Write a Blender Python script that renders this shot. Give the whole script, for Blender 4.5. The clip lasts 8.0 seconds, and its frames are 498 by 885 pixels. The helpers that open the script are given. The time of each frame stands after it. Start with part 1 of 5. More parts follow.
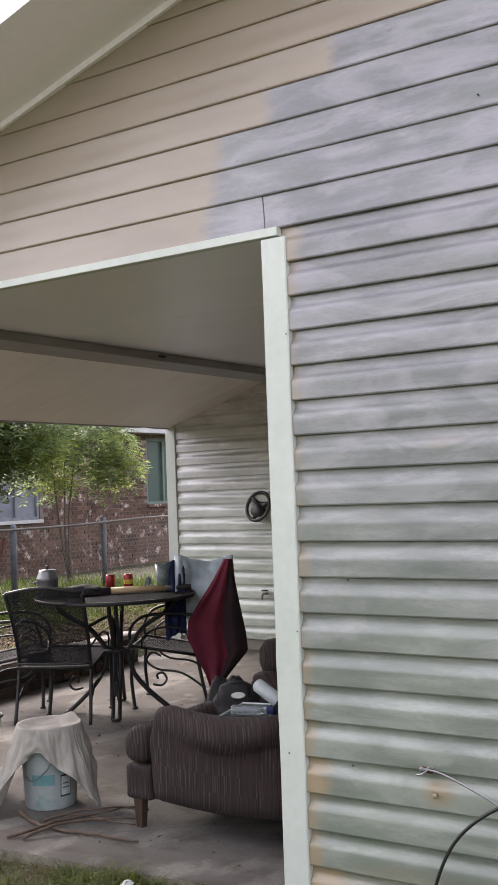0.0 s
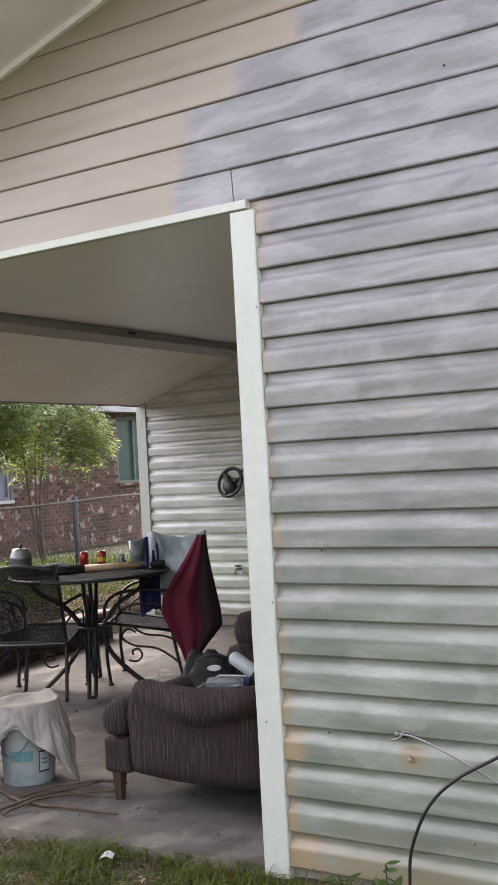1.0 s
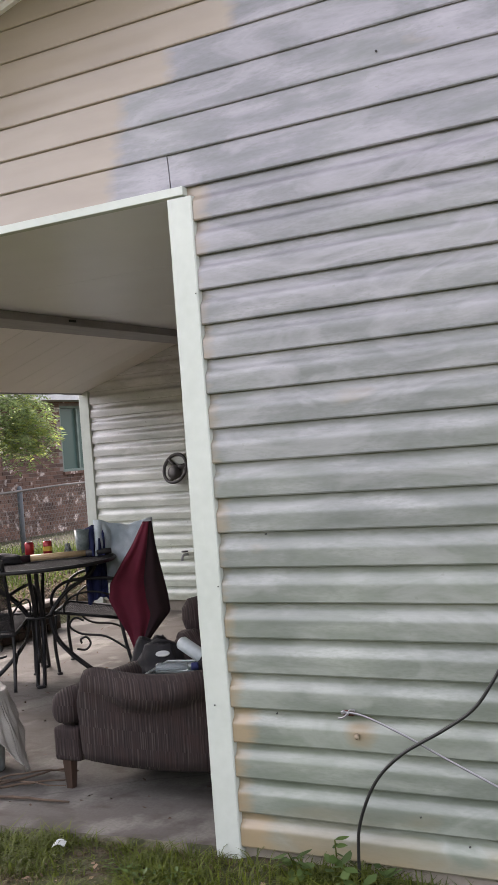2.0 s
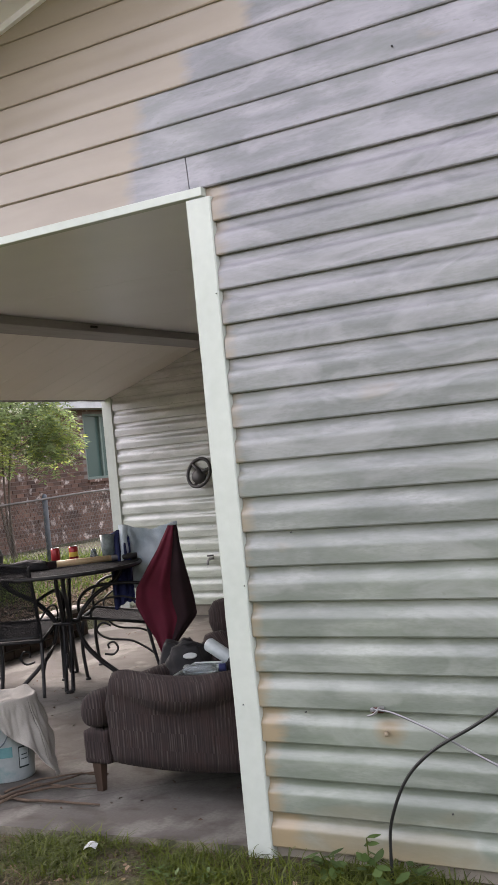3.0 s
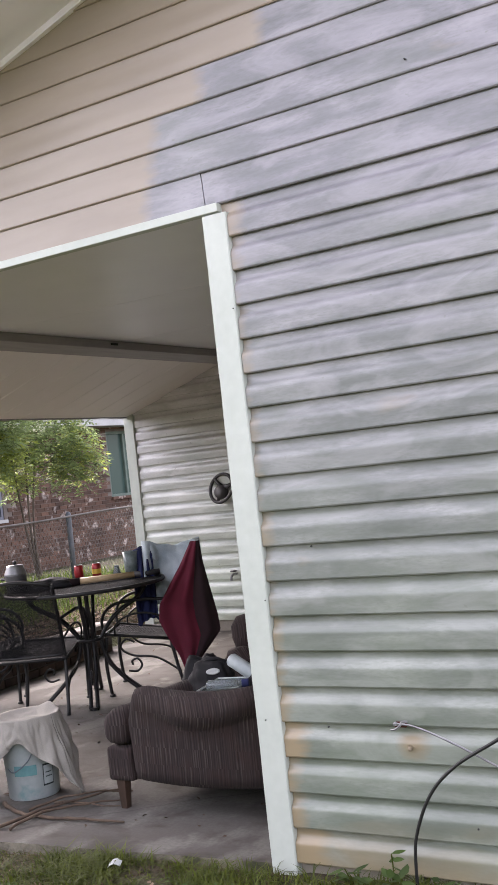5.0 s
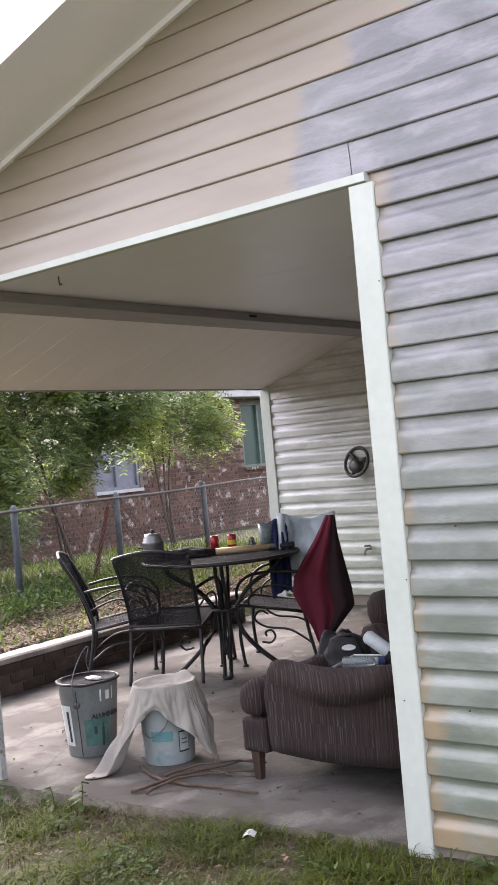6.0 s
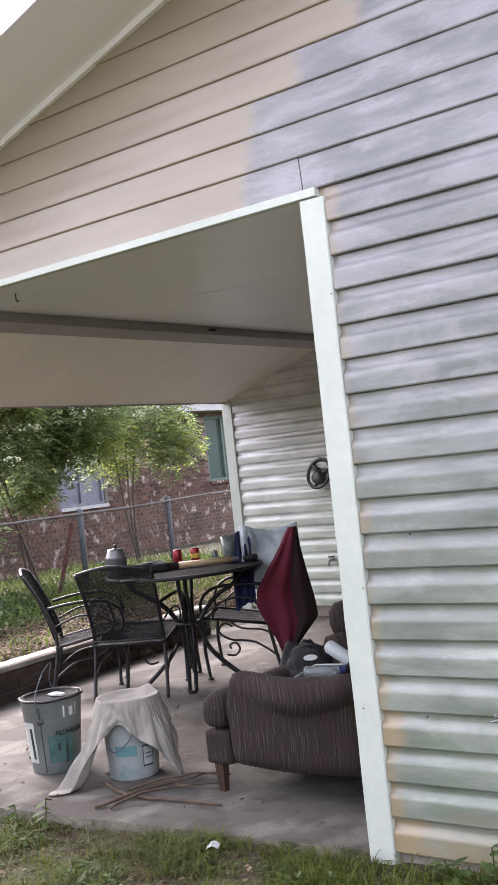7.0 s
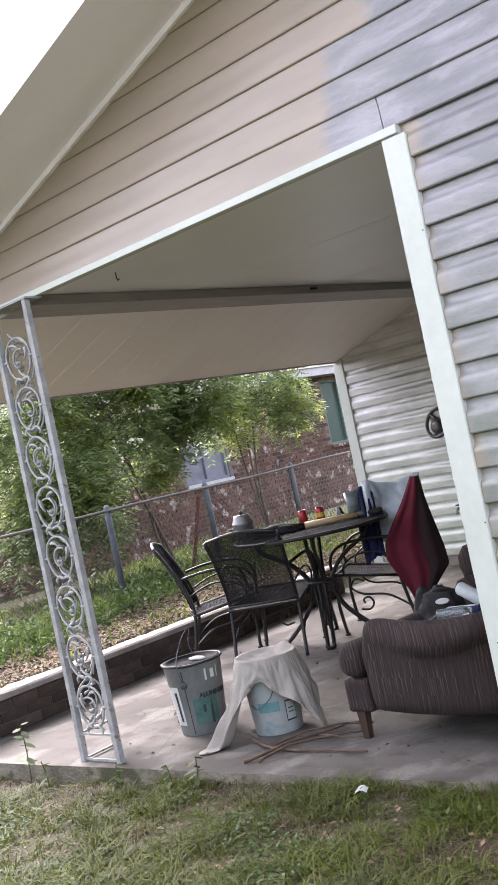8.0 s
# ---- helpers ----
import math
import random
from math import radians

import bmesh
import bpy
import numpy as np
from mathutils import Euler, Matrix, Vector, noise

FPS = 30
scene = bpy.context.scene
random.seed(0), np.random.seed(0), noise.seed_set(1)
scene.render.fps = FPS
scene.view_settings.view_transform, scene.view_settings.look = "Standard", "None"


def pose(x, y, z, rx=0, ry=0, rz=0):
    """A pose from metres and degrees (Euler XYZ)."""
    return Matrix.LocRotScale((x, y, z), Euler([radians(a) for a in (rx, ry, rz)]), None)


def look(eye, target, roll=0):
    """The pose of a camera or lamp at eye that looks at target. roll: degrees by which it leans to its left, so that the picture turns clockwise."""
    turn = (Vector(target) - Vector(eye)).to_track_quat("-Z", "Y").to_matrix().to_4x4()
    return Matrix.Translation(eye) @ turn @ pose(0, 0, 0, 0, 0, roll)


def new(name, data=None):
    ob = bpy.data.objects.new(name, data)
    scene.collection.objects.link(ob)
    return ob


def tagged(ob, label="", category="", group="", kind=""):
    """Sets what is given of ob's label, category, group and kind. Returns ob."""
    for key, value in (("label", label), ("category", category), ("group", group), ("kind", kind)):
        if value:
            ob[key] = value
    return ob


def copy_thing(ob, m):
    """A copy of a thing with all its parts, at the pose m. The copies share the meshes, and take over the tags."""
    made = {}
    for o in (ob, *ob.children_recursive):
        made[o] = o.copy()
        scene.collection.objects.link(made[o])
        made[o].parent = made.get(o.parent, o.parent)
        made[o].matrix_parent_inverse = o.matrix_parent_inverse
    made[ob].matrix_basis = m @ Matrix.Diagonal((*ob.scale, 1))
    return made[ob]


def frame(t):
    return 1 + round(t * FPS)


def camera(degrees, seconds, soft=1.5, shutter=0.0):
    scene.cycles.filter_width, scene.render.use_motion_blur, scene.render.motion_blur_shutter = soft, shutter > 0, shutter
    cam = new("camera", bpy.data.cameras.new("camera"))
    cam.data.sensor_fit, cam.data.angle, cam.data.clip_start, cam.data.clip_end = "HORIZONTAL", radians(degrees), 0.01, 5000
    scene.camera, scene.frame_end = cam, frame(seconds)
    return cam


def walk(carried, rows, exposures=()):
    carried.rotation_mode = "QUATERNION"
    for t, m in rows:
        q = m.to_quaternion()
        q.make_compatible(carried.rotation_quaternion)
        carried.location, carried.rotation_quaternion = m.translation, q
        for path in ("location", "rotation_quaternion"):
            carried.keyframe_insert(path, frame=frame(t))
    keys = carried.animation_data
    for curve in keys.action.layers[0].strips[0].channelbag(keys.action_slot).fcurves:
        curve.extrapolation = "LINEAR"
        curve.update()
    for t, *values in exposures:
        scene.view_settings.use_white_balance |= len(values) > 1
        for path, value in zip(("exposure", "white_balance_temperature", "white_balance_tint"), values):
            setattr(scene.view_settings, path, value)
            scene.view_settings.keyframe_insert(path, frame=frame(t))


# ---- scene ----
cam = camera(26.9, 8.0)
PATH = [
    (0, (1.922, -3.223, 1.493), (0.827, -1.552, 1.583), -2.1),
    (0.3, (1.928, -3.234, 1.483), (0.8918, -1.525, 1.5618), -3.57),
    (0.5, (1.932, -3.241, 1.476), (0.929, -1.513, 1.566), -3.8),
    (0.8, (1.927, -3.243, 1.475), (0.8816, -1.5388, 1.5296), -3.08),
    (1, (1.924, -3.244, 1.475), (0.875, -1.542, 1.52), -3.1),
    (1.2, (1.926, -3.247, 1.476), (0.8863, -1.5385, 1.5154), -2.88),
    (1.5, (1.928, -3.251, 1.478), (0.926, -1.521, 1.524), -3.2),
    (1.7, (1.935, -3.254, 1.478), (0.9473, -1.5153, 1.5187), -3.42),
    (2, (1.946, -3.258, 1.477), (0.985, -1.504, 1.486), -4.4),
    (2.2, (1.945, -3.258, 1.472), (0.967, -1.5141, 1.4963), -5.1),
    (3.3, (1.942, -3.26, 1.445), (0.942, -1.528, 1.468), -5.5),
    (3.5, (1.952, -3.264, 1.442), (0.992, -1.51, 1.473), -6.1),
    (3.8, (1.955, -3.258, 1.442), (1.0023, -1.4997, 1.4692), -6.33),
    (4, (1.957, -3.254, 1.442), (0.999, -1.499, 1.475), -6.1),
    (4.2, (1.958, -3.256, 1.442), (0.955, -1.526, 1.485), -6.2),
    (5.3, (1.955, -3.239, 1.45), (0.894, -1.545, 1.522), -6.3),
    (5.4, (1.943, -3.234, 1.455), (0.833, -1.5727, 1.5361), -5.85),
    (5.5, (1.931, -3.23, 1.46), (0.777, -1.599, 1.551), -5.7),
    (5.8, (1.912, -3.231, 1.461), (0.6788, -1.6575, 1.501), -4.92),
    (6, (1.9, -3.232, 1.462), (0.655, -1.667, 1.491), -5.1),
    (6.2, (1.902, -3.231, 1.456), (0.6683, -1.6575, 1.4919), -5.86),
    (6.5, (1.905, -3.23, 1.446), (0.655, -1.669, 1.477), -5.1),
    (6.8, (1.932, -3.234, 1.45), (0.7213, -1.6423, 1.4955), -5.73),
    (7, (1.95, -3.236, 1.453), (0.758, -1.631, 1.502), -6.1),
    (7.2, (1.966, -3.234, 1.451), (0.7493, -1.6473, 1.5043), -6.26),
    (7.5, (1.989, -3.231, 1.448), (0.712, -1.693, 1.52), -6.9),
    (7.7, (1.991, -3.231, 1.422), (0.6561, -1.7429, 1.4599), -8.93),
    (7.8, (1.993, -3.232, 1.409), (0.6319, -1.766, 1.4275), -10.51),
    (8, (1.995, -3.232, 1.383), (0.619, -1.781, 1.41), -11.9),
]
walk(cam, [(t, look(eye, target, roll)) for t, eye, target, roll in PATH],
     exposures=[(0.0, 2.42, 6880, 20), (1.0, 2.50, 6880, 20), (3.5, 2.50, 6900, 20), (5.5, 2.70, 6680, 23), (6.5, 2.74, 6640, 22), (8.0, 2.80, 6500, 22)])

# ---- world, sun and exposure ----
world = bpy.data.worlds.new("overcast_sky")
scene.world = world
world.use_nodes = True
wn, wl = world.node_tree.nodes, world.node_tree.links
sky = wn.new("ShaderNodeTexSky")
sky.sky_type, sky.sun_disc = "NISHITA", False
sky.sun_elevation, sky.sun_rotation = radians(42), radians(288)
sky.air_density, sky.dust_density = 1.0, 3.0
pale = wn.new("ShaderNodeHueSaturation")
pale.inputs["Saturation"].default_value = 0.38
wl.new(sky.outputs[0], pale.inputs["Color"])
wl.new(pale.outputs[0], wn["Background"].inputs["Color"])
wn["Background"].inputs["Strength"].default_value = 0.15

sun = new("sun", bpy.data.lights.new("sun", "SUN"))
sun.data.energy, sun.data.angle, sun.data.color = 1.5, radians(40), (1.0, 0.97, 0.95)
sun.matrix_world = look((-7.5, 2.5, 7.2), (0.0, 0.0, 0.0))


# ---- materials ----
def nodes_of(name):
    m = bpy.data.materials.new(name)
    m.use_nodes = True
    return m, m.node_tree.nodes, m.node_tree.links, m.node_tree.nodes["Principled BSDF"]


def noise_node(n, l, scale, detail=4.0, stretch=None, coord="Object"):
    tc = n.new("ShaderNodeTexCoord")
    t = n.new("ShaderNodeTexNoise")
    t.inputs["Scale"].default_value, t.inputs["Detail"].default_value = scale, detail
    out = tc.outputs[coord]
    if stretch:
        mp = n.new("ShaderNodeMapping")
        mp.inputs["Scale"].default_value = stretch
        l.new(out, mp.inputs["Vector"])
        out = mp.outputs[0]
    l.new(out, t.inputs["Vector"])
    return t


def ramp_node(n, l, fac, stops):
    r = n.new("ShaderNodeValToRGB")
    e = r.color_ramp.elements
    while len(e) < len(stops):
        e.new(0.5)
    for k, (p, c) in enumerate(stops):
        e[k].position, e[k].color = p, (*c, 1.0)
    l.new(fac, r.inputs["Fac"])
    return r


def mix_node(n, l, fac, a, b, mode="MIX"):
    x = n.new("ShaderNodeMix")
    x.data_type, x.blend_type = "RGBA", mode
    for key, v in ((0, fac), (6, a), (7, b)):
        if isinstance(v, (int, float)):
            x.inputs[key].default_value = v
        elif isinstance(v, tuple):
            x.inputs[key].default_value = (*v, 1.0)
        else:
            l.new(v, x.inputs[key])
    return x.outputs[2]


def math_node(n, l, op, a, b=None):
    x = n.new("ShaderNodeMath")
    x.operation = op
    for k, v in enumerate((a, b)):
        if v is None:
            continue
        if isinstance(v, (int, float)):
            x.inputs[k].default_value = v
        else:
            l.new(v, x.inputs[k])
    return x.outputs[0]


def bump_to(n, l, bsdf, height, strength=0.3, dist=0.01):
    b = n.new("ShaderNodeBump")
    b.inputs["Strength"].default_value, b.inputs["Distance"].default_value = strength, dist
    l.new(height, b.inputs["Height"])
    l.new(b.outputs[0], bsdf.inputs["Normal"])


def surface(name, lo, hi, rough=0.6, scale=6.0, fine=60.0, bump=0.2, metal=0.0, stretch=None, per=None, spots=None, dist=0.004):
    """A surface mottled at two scales between two colours, with fine relief. per: 'object' or 'island' tint."""
    m, n, l, b = nodes_of(name)
    big = noise_node(n, l, scale, 5.0, stretch)
    small = noise_node(n, l, fine, 3.0, stretch)
    fac = math_node(n, l, "ADD", math_node(n, l, "MULTIPLY", big.outputs[0], 0.7), math_node(n, l, "MULTIPLY", small.outputs[0], 0.3))
    c = ramp_node(n, l, fac, [(0.33, lo), (0.68, hi)]).outputs[0]
    if spots:
        s = noise_node(n, l, spots[0], 6.0)
        c = mix_node(n, l, ramp_node(n, l, s.outputs[0], [(spots[1], (0, 0, 0)), (spots[1] + 0.08, (1, 1, 1))]).outputs[0], c, spots[2])
    if per:
        if per == "object":
            rnd = n.new("ShaderNodeObjectInfo").outputs["Random"]
        else:
            rnd = n.new("ShaderNodeNewGeometry").outputs["Random Per Island"]
        c = mix_node(n, l, 1.0, c, ramp_node(n, l, rnd, [(0.0, (0.62, 0.62, 0.62)), (1.0, (1.25, 1.2, 1.15))]).outputs[0], "MULTIPLY")
    l.new(c, b.inputs["Base Color"])
    b.inputs["Metallic"].default_value = metal
    r = n.new("ShaderNodeMapRange")
    r.inputs[3].default_value, r.inputs[4].default_value = rough - 0.08, min(1.0, rough + 0.1)
    l.new(small.outputs[0], r.inputs[0])
    l.new(r.outputs[0], b.inputs["Roughness"])
    if bump:
        bump_to(n, l, b, small.outputs[0], bump, dist)
    return m


def let_light_through(m, share):
    """Thin leaves pass some light."""
    n, l = m.node_tree.nodes, m.node_tree.links
    b, out = n["Principled BSDF"], n["Material Output"]
    t, x = n.new("ShaderNodeBsdfTranslucent"), n.new("ShaderNodeMixShader")
    l.new(b.inputs["Base Color"].links[0].from_socket, t.inputs["Color"])
    x.inputs[0].default_value = share
    l.new(b.outputs[0], x.inputs[1])
    l.new(t.outputs[0], x.inputs[2])
    l.new(x.outputs[0], out.inputs["Surface"])


def siding_material(name, weathered):
    """Tan vinyl with a chalky grey weathered film, which begins past a course's own edge."""
    m, n, l, b = nodes_of(name)
    tan = ramp_node(n, l, noise_node(n, l, 2.2, 4.0, (1, 1, 5)).outputs[0], [(0.3, (0.276, 0.226, 0.177)), (0.7, (0.325, 0.269, 0.213))]).outputs[0]
    streak = noise_node(n, l, 3.4, 7.0, (1.0, 1.0, 5.0))
    grain = noise_node(n, l, 34.0, 6.0, (1.1, 1.0, 4.5))
    chalk = ramp_node(n, l, streak.outputs[0], [(0.30, weathered[0]), (0.52, weathered[1]), (0.72, weathered[2])]).outputs[0]
    chalk = mix_node(n, l, ramp_node(n, l, grain.outputs[0], [(0.42, (0, 0, 0)), (0.7, (0.36, 0.36, 0.36))]).outputs[0], chalk, weathered[3])
    alga = noise_node(n, l, 1.3, 6.0, (1.0, 1.0, 2.0))
    chalk = mix_node(n, l, ramp_node(n, l, alga.outputs[0], [(0.45, (0, 0, 0)), (0.75, (0.5, 0.5, 0.5))]).outputs[0], chalk, (0.24, 0.275, 0.225))
    sep = n.new("ShaderNodeSeparateXYZ")
    l.new(n.new("ShaderNodeTexCoord").outputs["Object"], sep.inputs[0])
    smear = noise_node(n, l, 1.9, 7.0, (1.0, 1.0, 3.2))
    smear.inputs["Distortion"].default_value = 1.2
    chalk = mix_node(n, l, ramp_node(n, l, smear.outputs[0], [(0.50, (0, 0, 0)), (0.60, (0.55, 0.55, 0.55)), (0.70, (0.1, 0.1, 0.1))]).outputs[0], chalk, weathered[2])
    chalk = mix_node(n, l, ramp_node(n, l, smear.outputs[0], [(0.30, (0.5, 0.5, 0.5)), (0.42, (0, 0, 0))]).outputs[0], chalk, weathered[0])
    # Height tint paints in green grass bounce low and lilac sky haze high.
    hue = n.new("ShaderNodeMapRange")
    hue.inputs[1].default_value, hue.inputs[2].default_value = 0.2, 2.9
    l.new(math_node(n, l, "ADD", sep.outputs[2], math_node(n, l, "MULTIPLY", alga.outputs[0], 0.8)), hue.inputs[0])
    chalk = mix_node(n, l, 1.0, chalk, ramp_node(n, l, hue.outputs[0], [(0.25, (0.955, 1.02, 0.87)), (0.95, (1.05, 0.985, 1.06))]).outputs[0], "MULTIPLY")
    speck = noise_node(n, l, 55.0, 3.0, (0.6, 1.0, 1.0))
    chalk = mix_node(n, l, ramp_node(n, l, speck.outputs[0], [(0.68, (0, 0, 0)), (0.76, (0.5, 0.5, 0.5))]).outputs[0], chalk, (0.17, 0.18, 0.155))
    low = n.new("ShaderNodeMapRange")
    low.inputs[1].default_value, low.inputs[2].default_value = 0.7, 2.3
    l.new(sep.outputs[2], low.inputs[0])
    tan = mix_node(n, l, low.outputs[0], mix_node(n, l, 1.0, tan, (1.0, 0.96, 0.78), "MULTIPLY"), tan)
    at = n.new("ShaderNodeAttribute")
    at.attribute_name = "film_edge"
    rag = noise_node(n, l, 9.0, 5.0, (1.0, 1.0, 4.0))
    d = math_node(n, l, "SUBTRACT", sep.outputs[0], at.outputs["Fac"])
    d = math_node(n, l, "ADD", d, math_node(n, l, "MULTIPLY", math_node(n, l, "SUBTRACT", rag.outputs[0], 0.5), 0.10))
    mask = n.new("ShaderNodeMapRange")
    mask.inputs[1].default_value, mask.inputs[2].default_value = -0.02, 0.05
    l.new(d, mask.inputs[0])
    bare = noise_node(n, l, 2.6, 5.0, (1.0, 1.0, 3.0))
    worn = ramp_node(n, l, bare.outputs[0], [(0.70, (1, 1, 1)), (0.78, (0.6, 0.6, 0.6))]).outputs[0]
    c = mix_node(n, l, math_node(n, l, "MULTIPLY", mask.outputs[0], worn), tan, chalk)
    splash = n.new("ShaderNodeMapRange")
    splash.inputs[1].default_value, splash.inputs[2].default_value = 0.16, 0.02
    l.new(math_node(n, l, "ADD", sep.outputs[2], math_node(n, l, "MULTIPLY", math_node(n, l, "SUBTRACT", smear.outputs[0], 0.5), 0.35)), splash.inputs[0])
    c = mix_node(n, l, math_node(n, l, "MULTIPLY", splash.outputs[0], 0.75), c, (0.30, 0.235, 0.14))
    # a rusty halo round the old wall anchor
    dx = math_node(n, l, "MULTIPLY", math_node(n, l, "SUBTRACT", sep.outputs[0], 0.505), 0.75)
    dz = math_node(n, l, "SUBTRACT", sep.outputs[2], 0.475)
    away = math_node(n, l, "SQRT", math_node(n, l, "ADD", math_node(n, l, "MULTIPLY", dx, dx), math_node(n, l, "MULTIPLY", dz, dz)))
    halo = n.new("ShaderNodeMapRange")
    halo.inputs[1].default_value, halo.inputs[2].default_value = 0.055, 0.012
    l.new(math_node(n, l, "ADD", away, math_node(n, l, "MULTIPLY", math_node(n, l, "SUBTRACT", rag.outputs[0], 0.5), 0.06)), halo.inputs[0])
    c = mix_node(n, l, math_node(n, l, "MULTIPLY", halo.outputs[0], 0.7), c, (0.30, 0.215, 0.12))
    l.new(c, b.inputs["Base Color"])
    b.inputs["Roughness"].default_value = 0.31
    b.inputs["Specular IOR Level"].default_value = 0.65
    bump_to(n, l, b, grain.outputs[0], 0.12, 0.002)
    return m


def concrete():
    """Old slab: pinkish grey, damp brown stains, dark grime spots and hairline cracks."""
    m, n, l, b = nodes_of("stained_concrete")
    big = noise_node(n, l, 0.9, 6.0)
    c = ramp_node(n, l, big.outputs[0], [(0.30, (0.044, 0.039, 0.034)), (0.48, (0.078, 0.072, 0.064)), (0.66, (0.132, 0.125, 0.113))]).outputs[0]
    mid = noise_node(n, l, 5.0, 8.0, (1.0, 1.6, 1.0))
    c = mix_node(n, l, ramp_node(n, l, mid.outputs[0], [(0.50, (0, 0, 0)), (0.66, (0.75, 0.75, 0.75))]).outputs[0], c, (0.058, 0.049, 0.040))
    worn = noise_node(n, l, 2.4, 8.0, (1.5, 1.0, 1.0))
    c = mix_node(n, l, ramp_node(n, l, worn.outputs[0], [(0.52, (0, 0, 0)), (0.62, (0.7, 0.7, 0.7))]).outputs[0], c, (0.19, 0.183, 0.165))
    fine = noise_node(n, l, 60.0, 4.0)
    c = mix_node(n, l, ramp_node(n, l, fine.outputs[0], [(0.35, (0.35, 0.35, 0.35)), (0.6, (0, 0, 0))]).outputs[0], c, (0.075, 0.065, 0.06))
    crack = n.new("ShaderNodeTexVoronoi")
    crack.feature = "DISTANCE_TO_EDGE"
    crack.inputs["Scale"].default_value = 0.55
    warp = noise_node(n, l, 3.0, 5.0)
    l.new(mix_node(n, l, 0.12, n.new("ShaderNodeTexCoord").outputs["Object"], warp.outputs["Color"]), crack.inputs["Vector"])
    c = mix_node(n, l, ramp_node(n, l, crack.outputs["Distance"], [(0.0, (0.4, 0.4, 0.4)), (0.0025, (0, 0, 0))]).outputs[0], c, (0.045, 0.038, 0.034))
    l.new(c, b.inputs["Base Color"])
    b.inputs["Roughness"].default_value = 0.85
    bump_to(n, l, b, math_node(n, l, "ADD", fine.outputs[0], mid.outputs[0]), 0.35, 0.004)
    return m


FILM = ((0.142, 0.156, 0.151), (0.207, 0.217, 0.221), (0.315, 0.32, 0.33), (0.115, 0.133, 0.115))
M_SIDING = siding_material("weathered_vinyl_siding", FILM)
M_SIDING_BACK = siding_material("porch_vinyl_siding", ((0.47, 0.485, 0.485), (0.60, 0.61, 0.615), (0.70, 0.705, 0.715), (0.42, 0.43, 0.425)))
M_SIDING_BACK.node_tree.nodes["Principled BSDF"].inputs["Roughness"].default_value = 0.24
M_SIDING_BACK.node_tree.nodes["Principled BSDF"].inputs["Specular IOR Level"].default_value = 0.95
M_TRIM = surface("white_vinyl_trim", (0.455, 0.495, 0.445), (0.56, 0.595, 0.545), 0.4, 1.5, 25.0, 0.05)
M_SHEATH = surface("wall_sheathing", (0.25, 0.22, 0.18), (0.35, 0.31, 0.26), 0.9)
# The ceiling paint's slight lilac stands in for lens flare.
M_CEILING = surface("grey_painted_ceiling", (0.78, 0.775, 0.81), (0.86, 0.855, 0.89), 0.33, 1.2, 5.0, 0.06, dist=0.006)
M_BEAM = surface("grey_beam_paint", (0.29, 0.275, 0.285), (0.38, 0.362, 0.37), 0.6, 3.0, 30.0, 0.1, stretch=(6, 1, 6))
M_SOFFIT_TAN = surface("beige_soffit", (0.78, 0.74, 0.71), (0.84, 0.80, 0.77), 0.55, 0.9, 20.0, 0.05)
# Flare's lilac cast is put into the white soffit colour too.
M_SOFFIT_WHITE = surface("white_soffit", (0.88, 0.86, 0.92), (0.93, 0.91, 0.97), 0.5, 1.2, 20.0, 0.04)
M_SHINGLE = surface("dark_shingle", (0.06, 0.06, 0.06), (0.13, 0.12, 0.11), 0.9, 5.0, 80.0, 0.4)
M_CONCRETE = concrete()
# Slab edge colour is lightened to offset the shade on its face.
M_SLAB_EDGE = surface("lightened_mossy_slab_edge", (0.085, 0.076, 0.055), (0.235, 0.212, 0.165), 0.92, 7.0, 60.0, 0.9, spots=(5.0, 0.54, (0.06, 0.062, 0.03)), dist=0.012)
M_CAP = surface("pale_mortar_cap", (0.16, 0.142, 0.125), (0.34, 0.31, 0.28), 0.9, 5.0, 50.0, 0.4)
M_BRICK_DARK = surface("dark_brown_brick", (0.05, 0.037, 0.033), (0.105, 0.077, 0.067), 0.85, 8.0, 70.0, 0.4, per="object")
M_MORTAR = surface("grey_mortar", (0.07, 0.062, 0.057), (0.125, 0.112, 0.104), 0.95, 9.0, 80.0, 0.4)
M_BRICK_RED = surface("weathered_red_brick", (0.065, 0.036, 0.027), (0.148, 0.086, 0.064), 0.9, 2.0, 40.0, 0.3, per="island", spots=(6.0, 0.58, (0.38, 0.33, 0.31)))
M_MORTAR_PALE = surface("pale_mortar", (0.12, 0.098, 0.088), (0.18, 0.155, 0.14), 0.95)
M_IRON = surface("chipped_white_iron_paint", (0.20, 0.21, 0.21), (0.37, 0.38, 0.37), 0.6, 14.0, 90.0, 0.3, spots=(26.0, 0.62, (0.16, 0.12, 0.09)))
M_BLACK = surface("black_powder_coated_steel", (0.006, 0.006, 0.007), (0.016, 0.016, 0.018), 0.5, 12.0, 120.0, 0.1)
M_WOVEN = surface("dull_black_woven_steel", (0.004, 0.004, 0.005), (0.011, 0.011, 0.013), 0.8, 12.0, 120.0, 0.1)
M_GALV = surface("galvanised_steel", (0.06, 0.075, 0.09), (0.12, 0.14, 0.165), 0.65, 8.0, 60.0, 0.1)
M_WIRE = surface("dull_chain_link_wire", (0.09, 0.086, 0.083), (0.17, 0.165, 0.16), 0.7, 4.0, 40.0, 0.0)
M_RUST = surface("rusty_stake", (0.06, 0.02, 0.015), (0.11, 0.035, 0.025), 0.9)
